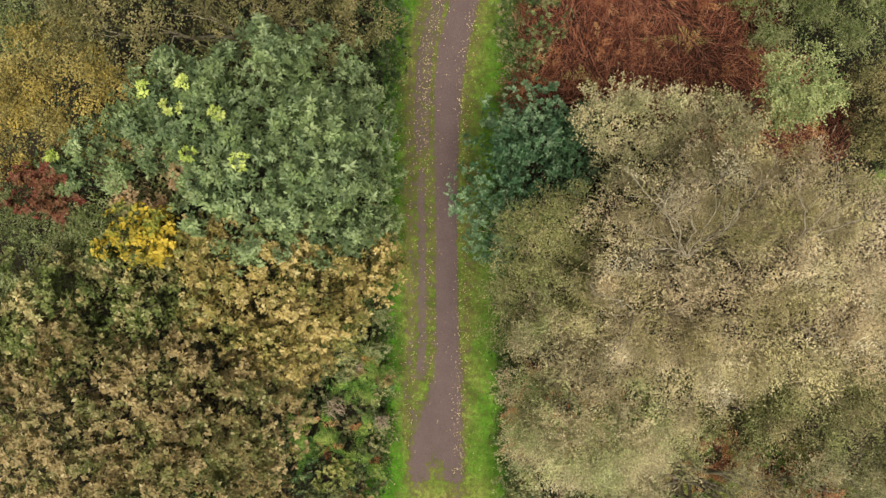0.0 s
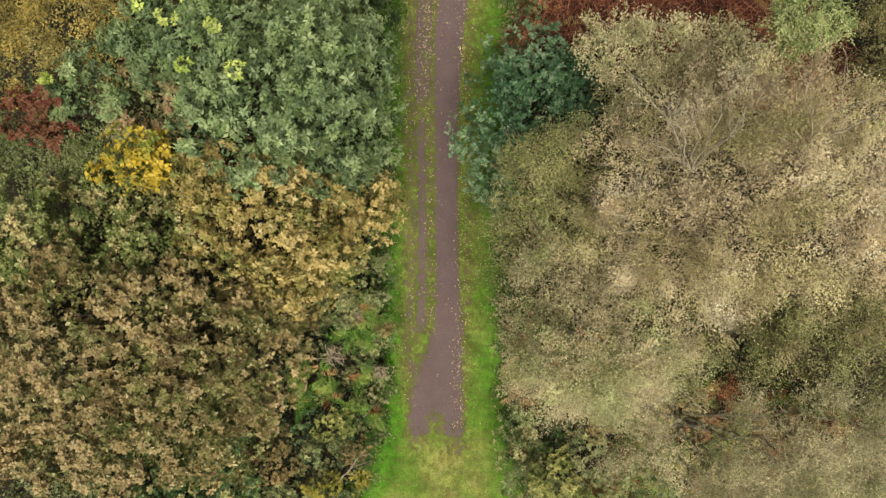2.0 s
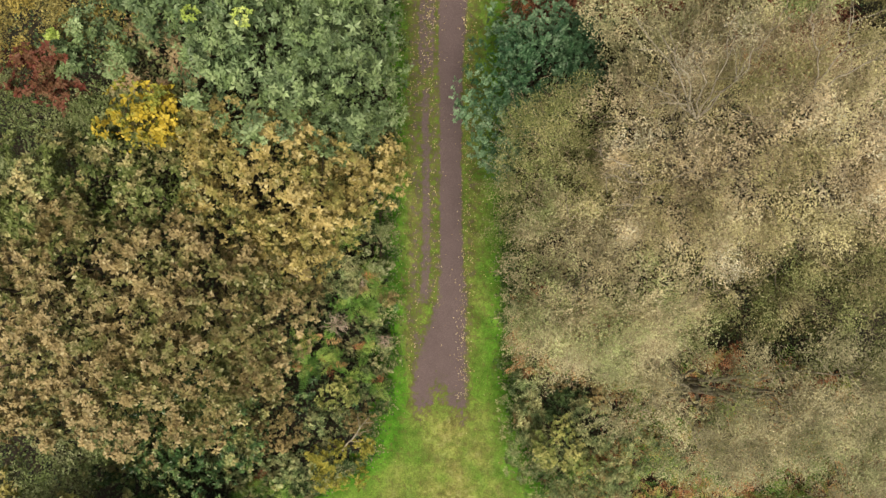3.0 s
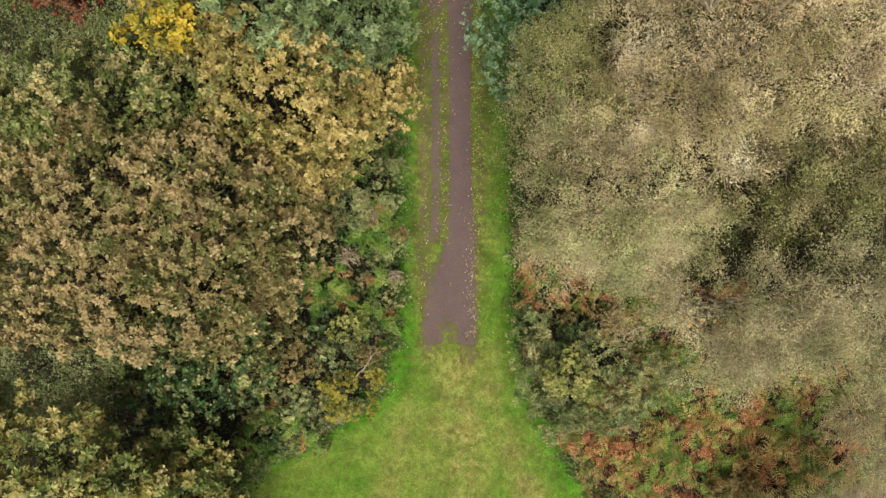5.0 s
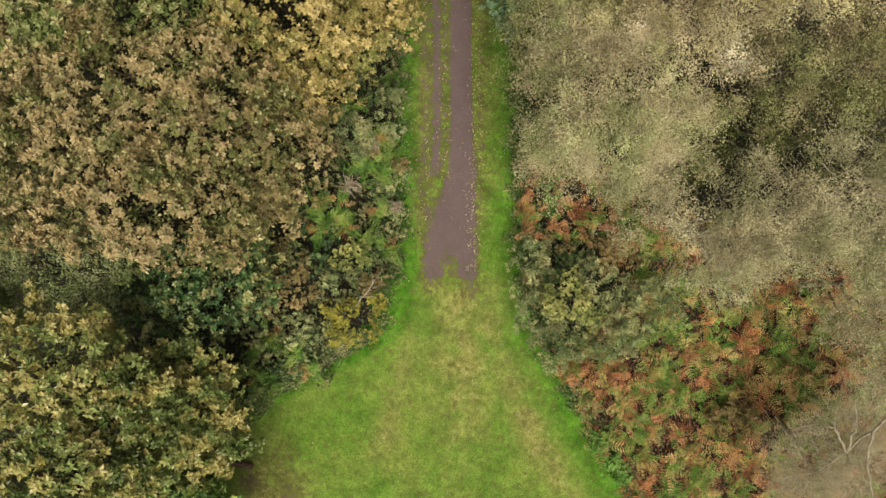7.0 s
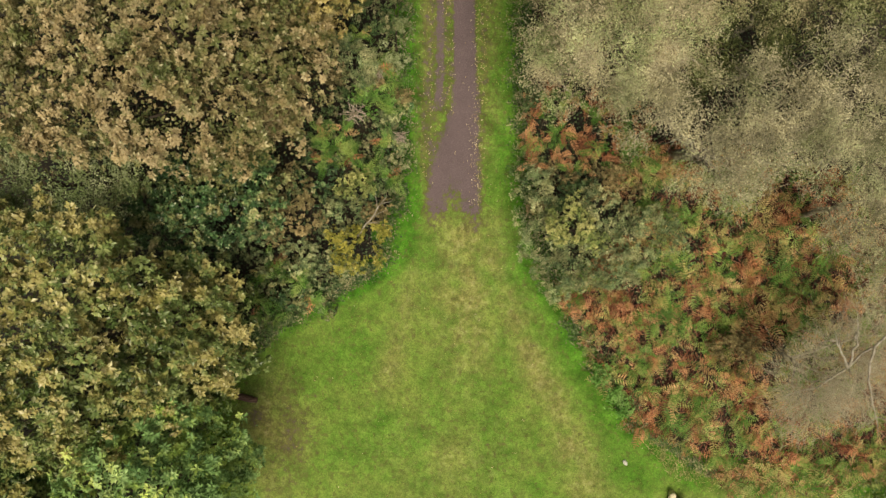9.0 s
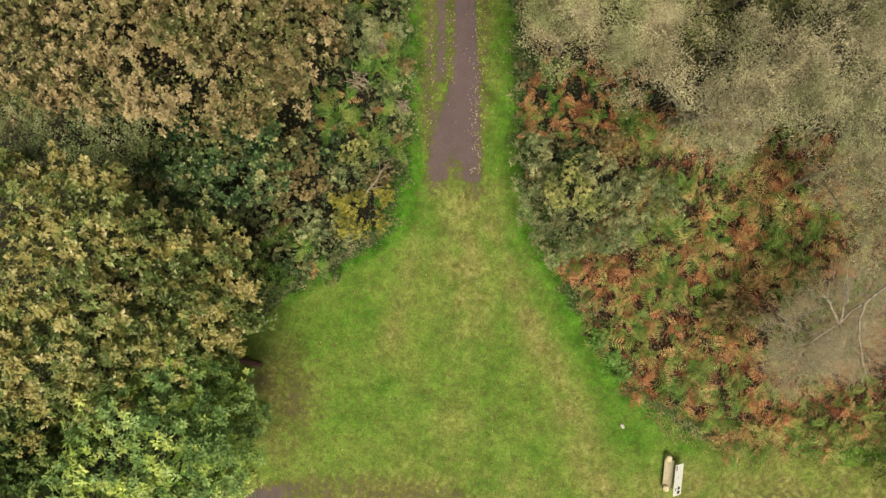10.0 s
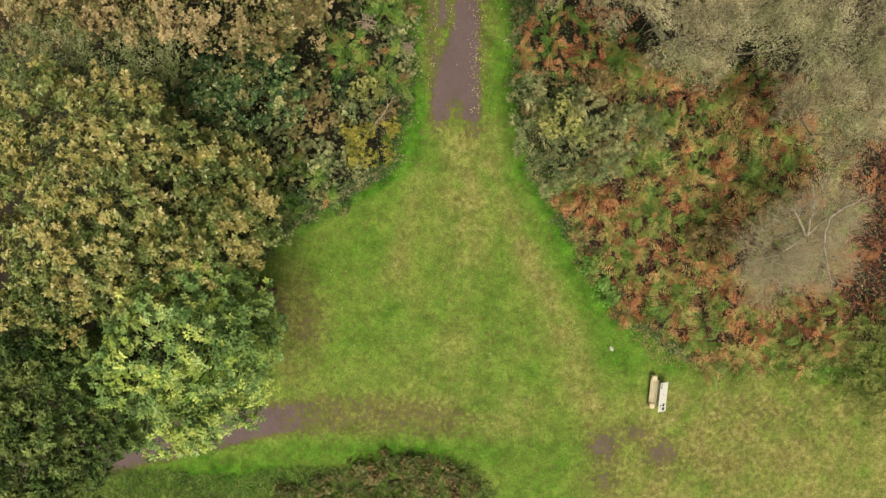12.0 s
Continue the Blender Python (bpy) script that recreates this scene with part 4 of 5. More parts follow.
make_tree("heath_shrub", "grey-green shrub with pale tips by the path", "shrub", "shrub", LEAF["heath"],
          [(-2.1, -7.5, 1.2, 0.4), (-2.2, -7.0, 1.1, 0.33), (-2.2, -6.1, 1.0, 0.3), (-2.0, -0.9, 1.8, 0.4), (-2.2, -0.2, 1.9, 0.45)],
          thick=0.03, billow=2, dens=0.8, squash=0.75)
make_tree("brown_shrub", "brown-olive shrub with thin foliage", "shrub", "shrub", LEAF["brown_shrub"],
          [(-5.4, -8.5, 3.0, 0.6), (-5.1, -9.3, 2.8, 0.62), (-5.6, -9.6, 2.8, 0.5), (-4.8, -9.4, 2.5, 0.4), (-2.7, -9.3, 1.8, 0.4)],
          thick=0.04, billow=2, dens=0.8, squash=0.75)
make_tree("olive_shrub", "olive shrub beneath the oak", "shrub", "shrub", LEAF["heath"],
          [(-3.5, -9.3, 2.0, 0.5), (-4.1, -9.3, 2.2, 0.45), (-4.5, -10.4, 2.1, 0.6), (-4.1, -10.8, 1.8, 0.5), (-4.5, -11.3, 1.5, 0.5)],
          thick=0.03, billow=2, dens=0.8, squash=0.75)
make_tree("yellow_bush", "yellow autumn bush at the clearing's corner", "bush", "shrub", LEAF["yellow_bush"],
          [(-3.3, -10.4, 2.9, 0.62), (-2.8, -10.0, 2.7, 0.45), (-3.75, -10.2, 2.9, 0.4)],
          thick=0.03, billow=2, dens=0.8, squash=0.75)
make_tree("sallow_bush", "pale grey-green sallow bush", "bush", "shrub", LEAF["heath"],
          [(-6.3, -10.4, 2.8, 0.75), (-6.0, -10.0, 2.8, 0.5), (-5.4, -10.6, 2.2, 0.5)],
          thick=0.04, billow=2, dens=0.8, squash=0.75)
make_tree("bramble", "low green bramble at the grass edge", "shrub", "shrub", LEAF["bramble"],
          [(-6.4, -12.4, 1.3, 0.85), (-7.1, -13.0, 1.5, 0.75), (-4.9, -12.2, 1.0, 0.5), (-5.3, -11.3, 1.5, 0.5)],
          thick=0.03, billow=2, dens=0.8, squash=0.75)
make_tree("olive_shrub", "olive shrub with feathery shoots", "shrub", "needle", LEAF["heath"],
          [(-3.35, -4.5, 2.4, 0.5), (-3.7, -4.2, 2.5, 0.4), (-3.1, -4.8, 2.1, 0.35)],
          thick=0.03, billow=2, dens=0.8, squash=0.75)
make_tree("sallow_bush", "grey-green sallow bush beside the verge", "bush", "shrub", LEAF["grey_green"],
          [(-2.3, -4.0, 2.0, 0.48), (-2.55, -4.35, 1.8, 0.33), (-2.1, -3.5, 1.8, 0.36)],
          thick=0.03, billow=2, dens=0.8, squash=0.75)
make_tree("brown_shrub", "withered pinkish-brown low shrub", "shrub", "shrub", LEAF["brown_shrub"],
          [(-2.65, -4.9, 1.7, 0.28), (-1.95, -5.35, 1.1, 0.24), (-3.9, -4.9, 2.2, 0.35)],
          thick=0.03, billow=1, dens=0.8, squash=0.75)
make_tree("nettle_patch", "fresh green nettles among the shrubs", "shrub", "shrub", LEAF["bright"],
          [(-2.8, -5.6, 1.6, 0.38), (-3.2, -5.3, 1.7, 0.3)],
          thick=0.03, billow=1, dens=0.8, squash=0.75)
make_tree("gold_shrub", "yellow-tipped shrub beside the ivy mound", "shrub", "shrub", LEAF["gold_tip"],
          [(-3.4, -8.5, 2.1, 0.42), (-3.2, -8.2, 1.9, 0.3)],
          thick=0.03, billow=2, dens=0.8, squash=0.75)
make_tree("ivy", "glossy ivy with yellowing leaves at the grass", "shrub", "oak", LEAF["ivy"],
          [(-5.9, -11.6, 1.8, 0.8), (-5.4, -12.0, 1.5, 0.5)],
          thick=0.03, scale=0.8, squash=0.75)
make_tree("brown_shrub", "brown-olive dry shrub under the birches", "shrub", "shrub", LEAF["brown_shrub"],
          [(4.4, -8.2, 1.9, 0.55), (3.3, -7.9, 1.5, 0.4), (5.3, -8.5, 2.0, 0.55), (2.6, -8.9, 1.8, 0.4)],
          thick=0.03, billow=2, dens=0.8, squash=0.75)
make_tree("brown_shrub", "beige dry shrub standing in the bracken", "shrub", "shrub", LEAF["brown_shrub"],
          [(9.0, -13.9, 1.9, 0.5), (8.6, -13.6, 1.8, 0.35), (9.3, -13.5, 1.7, 0.35)],
          thick=0.03, billow=2, dens=0.8, squash=0.75)
make_tree("bramble", "fresh green bramble at the foot of the bracken", "shrub", "shrub", LEAF["bright"],
          [(4.75, -14.7, 0.7, 0.26), (5.1, -15.3, 0.7, 0.28), (5.5, -15.9, 0.6, 0.24)],
          thick=0.03, billow=2, dens=0.7, squash=0.75)
make_tree("heath_shrub", "grey-green feathery shrub beside the verge", "shrub", "needle", LEAF["heath"],
          [(2.4, -8.4, 2.0, 0.55), (2.4, -9.2, 2.4, 0.6), (2.6, -10.2, 2.4, 0.75), (3.1, -11.3, 1.8, 0.7), (4.4, -9.4, 2.7, 0.8), (4.7, -10.7, 2.6, 0.85), (3.8, -10.9, 2.3, 0.6)],
          thick=0.04, billow=2, dens=0.8, squash=0.75)
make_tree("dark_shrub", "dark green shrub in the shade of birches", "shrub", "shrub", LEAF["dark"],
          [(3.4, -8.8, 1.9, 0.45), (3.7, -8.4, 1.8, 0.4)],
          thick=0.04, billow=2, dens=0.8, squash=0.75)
make_tree("gold_shrub", "yellow-tipped shrub among green shrubs", "shrub", "shrub", LEAF["gold_tip"],
          [(3.4, -9.6, 3.4, 0.6), (3.05, -9.5, 3.3, 0.4), (3.8, -9.9, 3.4, 0.4)],
          thick=0.03, billow=2, dens=0.8, squash=0.75)
make_tree("feathery_shrub", "feathery grey-green shrub above bracken", "shrub", "needle", LEAF["heath"],
          [(6.1, -9.9, 3.0, 0.78), (5.2, -10.1, 3.0, 0.78)],
          thick=0.03, billow=2, dens=0.8, squash=0.75)
make_tree("bramble", "low dark bramble under the birches", "shrub", "shrub", LEAF["bramble"],
          [(2.2, -5.4, 1.2, 0.35), (2.4, -7.6, 1.0, 0.35)],
          thick=0.03, billow=2, dens=0.8, squash=0.75)
make_tree("bramble", "bright green bramble beside the path", "shrub", "shrub", LEAF["bramble"],
          [(2.6, 6.0, 1.8, 0.79), (2.4, 5.2, 1.6, 0.71), (3.1, 6.2, 1.8, 0.71)],
          thick=0.03, billow=2, dens=0.8, squash=0.75)
sprigs(green_tree, [(-5.3, 2.0, 10.1), (-5.1, 2.5, 9.9), (-4.9, 1.1, 10.3), (-3.8, 0.9, 10.7), (-8.7, 1.2, 8.1), (-6.0, 2.4, 9.7), (-4.5, 1.9, 9.9)], 0.15, 80, (0.085, 0.045), LEAF["lime"], "pale lime young leaves")
sprigs(ash_tree, [(-6.55, -18.1, 3.7), (-6.75, -18.2, 3.6), (-9.9, -16.9, 8.0), (-10.0, -17.3, 7.7), (-9.7, -16.6, 8.1), (-8.9, -17.0, 8.5)], 0.16, 80, (0.085, 0.045), LEAF["lime"], "yellow-green young leaves")
for hub, tips in (((4.7, -0.9, 10.6), ((3.3, 0.8, 11.4), (3.7, 0.4, 11.7), (4.8, 0.55, 12.0), (5.5, 0.5, 12.2), (3.4, -0.3, 11.3), (4.2, 0.1, 11.9), (5.1, 0.0, 12.1), (3.9, -0.7, 11.4))),
                  ((3.9, -2.1, 9.8), ((2.9, -1.6, 10.5), (3.0, -2.0, 10.6), (3.3, -2.6, 10.7), (4.6, -1.9, 10.9))),
                  ((6.4, -0.6, 11.6), ((5.9, 0.5, 12.4), (6.6, 0.6, 12.5), (7.2, 0.1, 12.6)))):
    bare_branches(silver_birch, [[hub, tuple(h * 0.45 + q * 0.55 + w for h, q, w in zip(hub, tip, (0.05, 0.0, 0.25))), tip] for tip in tips], 0.018, BIRCH_BARK)
bare_branches(bare_birch, [[(12.5, -12.4, 4.8), (11.2, -12.9, 5.6), (10.5, -13.5, 5.6), (9.7, -14.0, 5.5), (8.9, -14.4, 5.2)], [(10.5, -13.5, 5.6), (10.55, -12.8, 5.9), (10.5, -12.4, 6.0)], [(10.5, -13.5, 5.6), (10.1, -12.9, 5.9), (9.9, -12.5, 6.0)], [(11.2, -12.9, 5.6), (11.0, -13.8, 5.7), (11.4, -15.1, 5.5)]], 0.045, BIRCH_BARK)


# ---------------------------------------------------------------- bracken
def frond_arrays(length, pairs=11, arch=0.35, ragged=0.0):
    """A bracken frond along +x: a bowed rib and tapering leaflets on both sides."""
    def rib(s):
        s = np.asarray(s, float)
        return np.stack([s * length * (1 - 0.12 * s), 0 * s, arch * length * (1.5 * s - 1.9 * s * s)], -1)
    at, way, up, ln = [], [], [], []
    for i in range(pairs):
        s = 0.16 + 0.82 * i / pairs
        for side in (-1, 1):
            if RNG.random() < ragged:
                continue
            at.append(rib(s))
            way.append((0.45, side, -0.1 + RNG.normal(0, 0.12 + ragged)))
            up.append((0, side * 0.2, 1))
            ln.append(length * 0.25 * (1 - s) ** 0.7 * (0.75 + 0.5 * min(1, (s - 0.1) * 3)) + 0.03)
    at, way, up, ln = map(np.array, (at, way, up, ln))
    v, t = leaf_arrays(at, way, up, ln, np.clip(ln * 0.25, 0.024, 0.042), 0.2)
    return joined([tube(rib(np.linspace(0, 1, 6)), np.linspace(0.009, 0.003, 6), 3), (v, t)])


FRONDS = {}
for key, count, ragged in (("frond", 5, 0.1), ("green_frond", 3, 0.0), ("rust_frond", 4, 0.12)):
    FRONDS[key] = [tri_mesh("frond", *frond_arrays(RNG.uniform(0.6, 0.95), 9, RNG.uniform(0.25, 0.5), ragged), LEAF[key]) for _ in range(count)]


def make_fern(x, y, z, key, fronds, size, label, group, stray=0.0):
    root = tagged(new("bracken_fern"), label, "fern", group)
    root.location = (x, y, z)
    root.rotation_euler = (0, 0, RNG.uniform(0, 6.28))
    drop = z - float(ground_z(x, y))
    if drop > 0.25:
        part("stalk", tri_mesh("stalk", *tube(bend((0, 0, -drop - 0.05), (0, 0, 0.02), 0.0, 5, 0.08), np.linspace(0.012, 0.008, 5), 4), BROWN_TWIG, True), root)
    for i in range(fronds):
        kind = ("frond", "rust_frond", "green_frond")[RNG.integers(3)] if RNG.random() < stray else key
        f = part("frond", FRONDS[kind][RNG.integers(len(FRONDS[kind]))], root)
        f.matrix_basis = pose(*(RNG.normal(0, 0.09, 3) * np.array([1, 1, 0.6])), RNG.normal(0, 24), -RNG.uniform(0, 52), 360 * i / fronds + RNG.uniform(-40, 40)) @ Matrix.Scale(size * RNG.uniform(0.75, 1.2), 4)
    return root


def inside(x, y, ring):
    hit = False
    for (x1, y1), (x2, y2) in zip(ring, ring[1:] + ring[:1]):
        if (y1 > y) != (y2 > y) and x < (x2 - x1) * (y - y1) / (y2 - y1) + x1:
            hit = not hit
    return hit


def scatter(ring, step, seed):
    r = np.random.default_rng(seed)
    xs, ys = [p[0] for p in ring], [p[1] for p in ring]
    for y in np.arange(min(ys), max(ys), step):
        for x in np.arange(min(xs), max(xs), step):
            a, b = x + r.uniform(-0.45, 0.45) * step, y + r.uniform(-0.45, 0.45) * step
            if inside(a, b, ring):
                yield float(a), float(b)


BANK = [(3.3, -11.6), (4.4, -14.0), (6.2, -16.6), (7.6, -17.2), (9.2, -19.0), (11.0, -18.9), (14.5, -18.3), (14.5, -8.6), (9.0, -7.0), (5.2, -7.0), (5.0, -8.4), (5.8, -9.6), (4.0, -11.2)]
for x, y in scatter(BANK, 0.66, 3):
    rim = into_wood(x, y) < 0.9 or y < -15.5
    low = x > 8 and y < -17.4
    drift = math.sin(x * 1.9 + 1.1 * math.sin(y * 1.3)) * math.sin(y * 1.7 + 1.4 * math.sin(x * 0.9 + 2)) + RNG.normal(0, 0.22)
    key = "rust_frond" if drift > (0.75 if low else 0.05 if rim else 0.38) else ("green_frond" if drift < -0.25 else "frond")
    make_fern(x, y, float(ground_z(x, y)) + (RNG.uniform(0.15, 0.3) if rim else RNG.uniform(0.15, 0.5)), key, int(RNG.integers(11, 15)), RNG.uniform(0.7, 1.05),
              "rust-brown dying bracken fern" if key == "rust_frond" else "green bracken fern with yellowing fronds", "bracken on the bank", 0.38)
STRIP = [(2.0, -5.0), (4.0, -5.3), (6.0, -6.0), (5.6, -8.0), (3.6, -8.2), (2.1, -7.8)]
for x, y in scatter(STRIP, 0.52, 4):
    make_fern(x, y, float(ground_z(x, y)) + RNG.uniform(0.7, 1.3), "rust_frond" if RNG.random() < 0.5 else "green_frond", 7, 0.7, "reddish bracken fern under the birches", "bracken under the birches")
for x, y, h in ((-4.5, -6.8, 0.9), (-3.8, -6.7, 1.0), (-4.4, -7.6, 0.9), (-3.6, -7.4, 0.9), (-4.1, -7.1, 1.2), (-2.9, -5.4, 1.0), (-2.2, -5.0, 0.9), (-2.3, -8.1, 0.8), (-2.7, -4.6, 1.0), (-2.3, -5.9, 0.9), (-2.5, -7.0, 0.8), (-3.3, -3.6, 1.0), (-3.0, -7.9, 0.9), (-5.8, -10.8, 1.3), (-6.6, -12.2, 1.0), (-6.3, -11.3, 1.2), (-5.3, -11.5, 1.0), (-4.9, -12.2, 0.6), (-6.2, -12.7, 0.8), (13.4, 0.9, 0.6), (14.0, 1.3, 0.6), (13.9, 0.5, 0.6)):
    make_fern(x, y, float(ground_z(x, y)) + h * 1.6, "green_frond", 11, 0.8, "fresh green bracken fern among shrubs", "green ferns by the path", 0.2)
FELL = [(2.1, 3.4), (4.2, 3.2), (8.0, 2.0), (10.0, 1.6), (12.6, 1.4), (12.2, 3.8), (10.3, 4.8), (9.9, 9.0), (3.4, 9.0), (2.3, 5.6)]
for x, y in scatter(FELL, 1.2, 5):
    green = RNG.random() < 0.35
    make_fern(x, y, float(ground_z(x, y)) + RNG.uniform(0.5, 1.1), "frond" if green else "rust_frond", 7, 0.72, "yellow-green bracken fern in dead bracken" if green else "collapsed rust-brown bracken fern", "dead bracken by the path")
FAR_BANK = [(12.0, -10.0), (16.0, -9.0), (16.5, -16.5), (13.5, -16.5)]
for x, y in scatter(FAR_BANK, 1.3, 6):
    make_fern(x, y, float(ground_z(x, y)) + 0.2, "rust_frond", 6, 1.0, "dark rust bracken fern on the bank", "bracken on the bank")


def tangle(name, ring, per_m2, lo, hi, length, mat, label, seed):
    """Matted stems and broken fronds between the plants."""
    pts = np.array(list(scatter(ring, per_m2 ** -0.5, seed)))
    m = len(pts)
    z = ground_z(pts[:, 0], pts[:, 1]) + RNG.uniform(lo, hi, m)
    swirl = np.sin(pts[:, 0] * 1.1 + pts[:, 1] * 0.7) * 2.0 + RNG.normal(0, 0.8, m)
    way = np.stack([np.cos(swirl), np.sin(swirl), RNG.normal(0, 0.22, m)], 1)
    v, t = leaf_arrays(np.column_stack([pts, z]), way, RNG.normal(0, 0.5, (m, 3)) + np.array([0, 0, 1.0]), length * RNG.uniform(0.4, 1.3, m), RNG.uniform(0.009, 0.024, m), 0.3)
    tagged(new(name, tri_mesh(name, v, t, mat)), label, "undergrowth", kind="stuff")


tangle("dead_bracken", FELL, 330, 0.2, 1.3, 0.75, STRAW, "matted red-brown dead bracken stems", 11)
tangle("dead_bracken", BANK, 120, 0.1, 0.6, 0.4, STRAW, "red-brown dead stems among bracken", 12)
tangle("dead_bracken", FAR_BANK, 120, 0.1, 0.6, 0.4, STRAW, "dark red-brown dead bracken stems", 13)


PALE_STRAW = rough_matter("pale_straw", ["7c8446", "a09a5e", "c2b484"], rough=0.8, bump=0, island=True)
ROUGH = rough_matter("rough_grass", ["56662a", "78823a", "969a50", "b0aa70"], rough=0.8, bump=0, island=True)
tangle("rough_grass", [(7.8, -18.5), (8.6, -19.1), (9.8, -19.0), (10.7, -19.6), (12.0, -19.2), (13.1, -19.9), (14.4, -19.3), (15.6, -20.3), (17.5, -20.0), (17.5, -16.6), (13.5, -16.8), (10.0, -18.0)], 230, 0.0, 0.12, 0.22, ROUGH, "rough tan and olive grass below the bracken", 14)

tangle("dry_grass", [(6.4, -16.5), (7.5, -17.1), (8.4, -18.5), (7.6, -18.7), (6.4, -17.2)], 260, 0.0, 0.25, 0.3, PALE_STRAW, "pale dry grass at the foot of the bracken", 16)
# dark leaf colour gives this grass the shade of the trees
tangle("tall_grass", [(-17, -22.9), (-12, -22.8), (-8, -22.9), (-5, -22.6), (-2, -22.1), (0.6, -22.6), (1.4, -23.6), (0, -25), (-17, -25)], 420, 0.0, 0.2, 0.28, LEAF["shade"], "tall green grass round the bush, darkened for tree shade", 15)


def undergrowth(name, ring, per_m2, lo, hi, leaf, mat, label, seed):
    pts = np.array(list(scatter(ring, per_m2 ** -0.5, seed)))
    pts = pts[into_wood(pts[:, 0], pts[:, 1]) > 0.15]
    m = len(pts)
    z = ground_z(pts[:, 0], pts[:, 1]) + RNG.uniform(lo, hi, m) * (0.6 + 0.4 * np.sin(pts[:, 0] * 2.3) * np.sin(pts[:, 1] * 1.9))
    v, t = leaf_arrays(np.column_stack([pts, z]), RNG.normal(0, 1, (m, 3)) * np.array([1, 1, 0.3]), RNG.normal(0, 0.45, (m, 3)) + np.array([0, 0, 1.0]), leaf * RNG.uniform(0.7, 1.3, m), leaf * 0.65 * RNG.uniform(0.7, 1.3, m), 0.2)
    tagged(new(name, tri_mesh(name, v, t, mat)), label, "undergrowth", kind="stuff")


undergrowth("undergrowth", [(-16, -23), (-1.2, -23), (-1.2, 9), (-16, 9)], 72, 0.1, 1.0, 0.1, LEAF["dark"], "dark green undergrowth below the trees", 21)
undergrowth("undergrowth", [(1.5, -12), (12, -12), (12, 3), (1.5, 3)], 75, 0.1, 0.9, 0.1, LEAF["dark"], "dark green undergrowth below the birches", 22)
undergrowth("undergrowth", [(2.0, -19), (16, -19), (16, -9), (2.0, -9)], 90, 0.05, 0.7, 0.08, LEAF["bramble"], "low bramble between the bracken", 23)
undergrowth("undergrowth", [(10.3, 4.6), (12.6, 3.6), (12.8, 1.2), (16, 1), (16, 9), (10.0, 9)], 90, 0.2, 1.6, 0.09, LEAF["dark"], "dark green brambles behind the bracken", 24)

def edge_weeds(edge, side, y0, y1, per_m, mat, label, seed, lo=0.1, hi=0.5, reach=0.8):
    """Rough herbs and trailing shoots where the mown grass meets the wood."""
    r = np.random.default_rng(seed)
    n = int((y1 - y0) * per_m)
    y = r.uniform(y0, y1, n)
    off = r.normal(0.35, 0.3, n) * reach + 0.12 * np.sin(y * 3.7 + seed) + 0.1 * np.sin(y * 8.3)
    x = edge_at(edge, y) + side * off
    n = len(x)
    z = ground_z(x, y) + r.uniform(lo, hi, n) * smooth(-0.35, 0.5, off)
    v, t = leaf_arrays(np.column_stack([x, y, z]), r.normal(0, 1, (n, 3)) * np.array([1, 1, 0.35]), r.normal(0, 0.4, (n, 3)) + np.array([0, 0, 1.0]), r.uniform(0.05, 0.12, n), r.uniform(0.025, 0.06, n), 0.25)
    tagged(new("edge_weeds", tri_mesh("edge_weeds", v, t, mat)), label, "undergrowth", kind="stuff")


edge_weeds(LEFT_EDGE, -1, -12.6, 9, 300, LEAF["bramble"], "ragged green weeds along the verge", 51)
edge_weeds(LEFT_EDGE, -1, -17, -11, 1500, LEAF["bramble"], "ragged green weeds along the lawn", 52, 0.1, 0.5, 1.3)
edge_weeds(RIGHT_EDGE, 1, -12, 9, 520, LEAF["bramble"], "ragged green weeds along the verge", 53)
edge_weeds(RIGHT_EDGE, 1, -18.5, -12, 500, LEAF["bramble"], "ragged green weeds below the bracken", 54)

# dry pale plumes among the shrubs
PLUME = rough_matter("dry_plume", ["a08c80", "c0ac9e", "dccabc"], bump=0, island=True)
for ax, ay, high, size in ((-3.4, -6.1, 1.95, 1.0), (-2.0, -6.75, 1.3, 0.75), (-2.65, -4.85, 1.8, 0.55)):
    plume = tagged(new("dry_plume"), "dry pinkish-grey plume of a dead shrub", "plant")
    plume.location = (ax, ay, float(ground_z(ax, ay)))
    shoots = []
    for _ in range(26):
        d = unit(RNG.normal(size=3) * np.array([1, 1, 0.4]) + np.array([0.1, -0.35, 0.35]))
        start = np.array([0, 0, high]) + RNG.normal(0, 0.1, 3) * size
        way = bend(start, start + d * RNG.uniform(0.16, 0.36) * size, 0.06, 6, 0.16)
        shoots.append(tube(way, np.linspace(0.013, 0.005, 6) * size, 4))
        for _ in range(3):
            q = way[RNG.integers(2, 6)]
            shoots.append(tube(bend(q, q + unit(d + RNG.normal(0, 0.7, 3)) * 0.12 * size, 0.01, 4, 0.1), np.linspace(0.008, 0.003, 4) * size, 3))
    tagged(part("plume_head", tri_mesh("plume", *joined(shoots), PLUME), plume), kind="stuff")
    part("stem", tri_mesh("stem", *tube(bend((0, 0, 0), (0, 0, high), 0), np.linspace(0.02, 0.01, 6), 5), BARK, True), plume)

# a fallen pale branch on the yellow bush
stick = tagged(new("dead_branch"), "pale bare forked branch lying on a bush", "branch")
stick.location = (-2.8, -9.5, 2.6)
limb = [tube(bend((-0.45, -0.5, 0), (0.5, 0.75, 0.35), 0.1, 8), np.linspace(0.03, 0.01, 8), 6)]
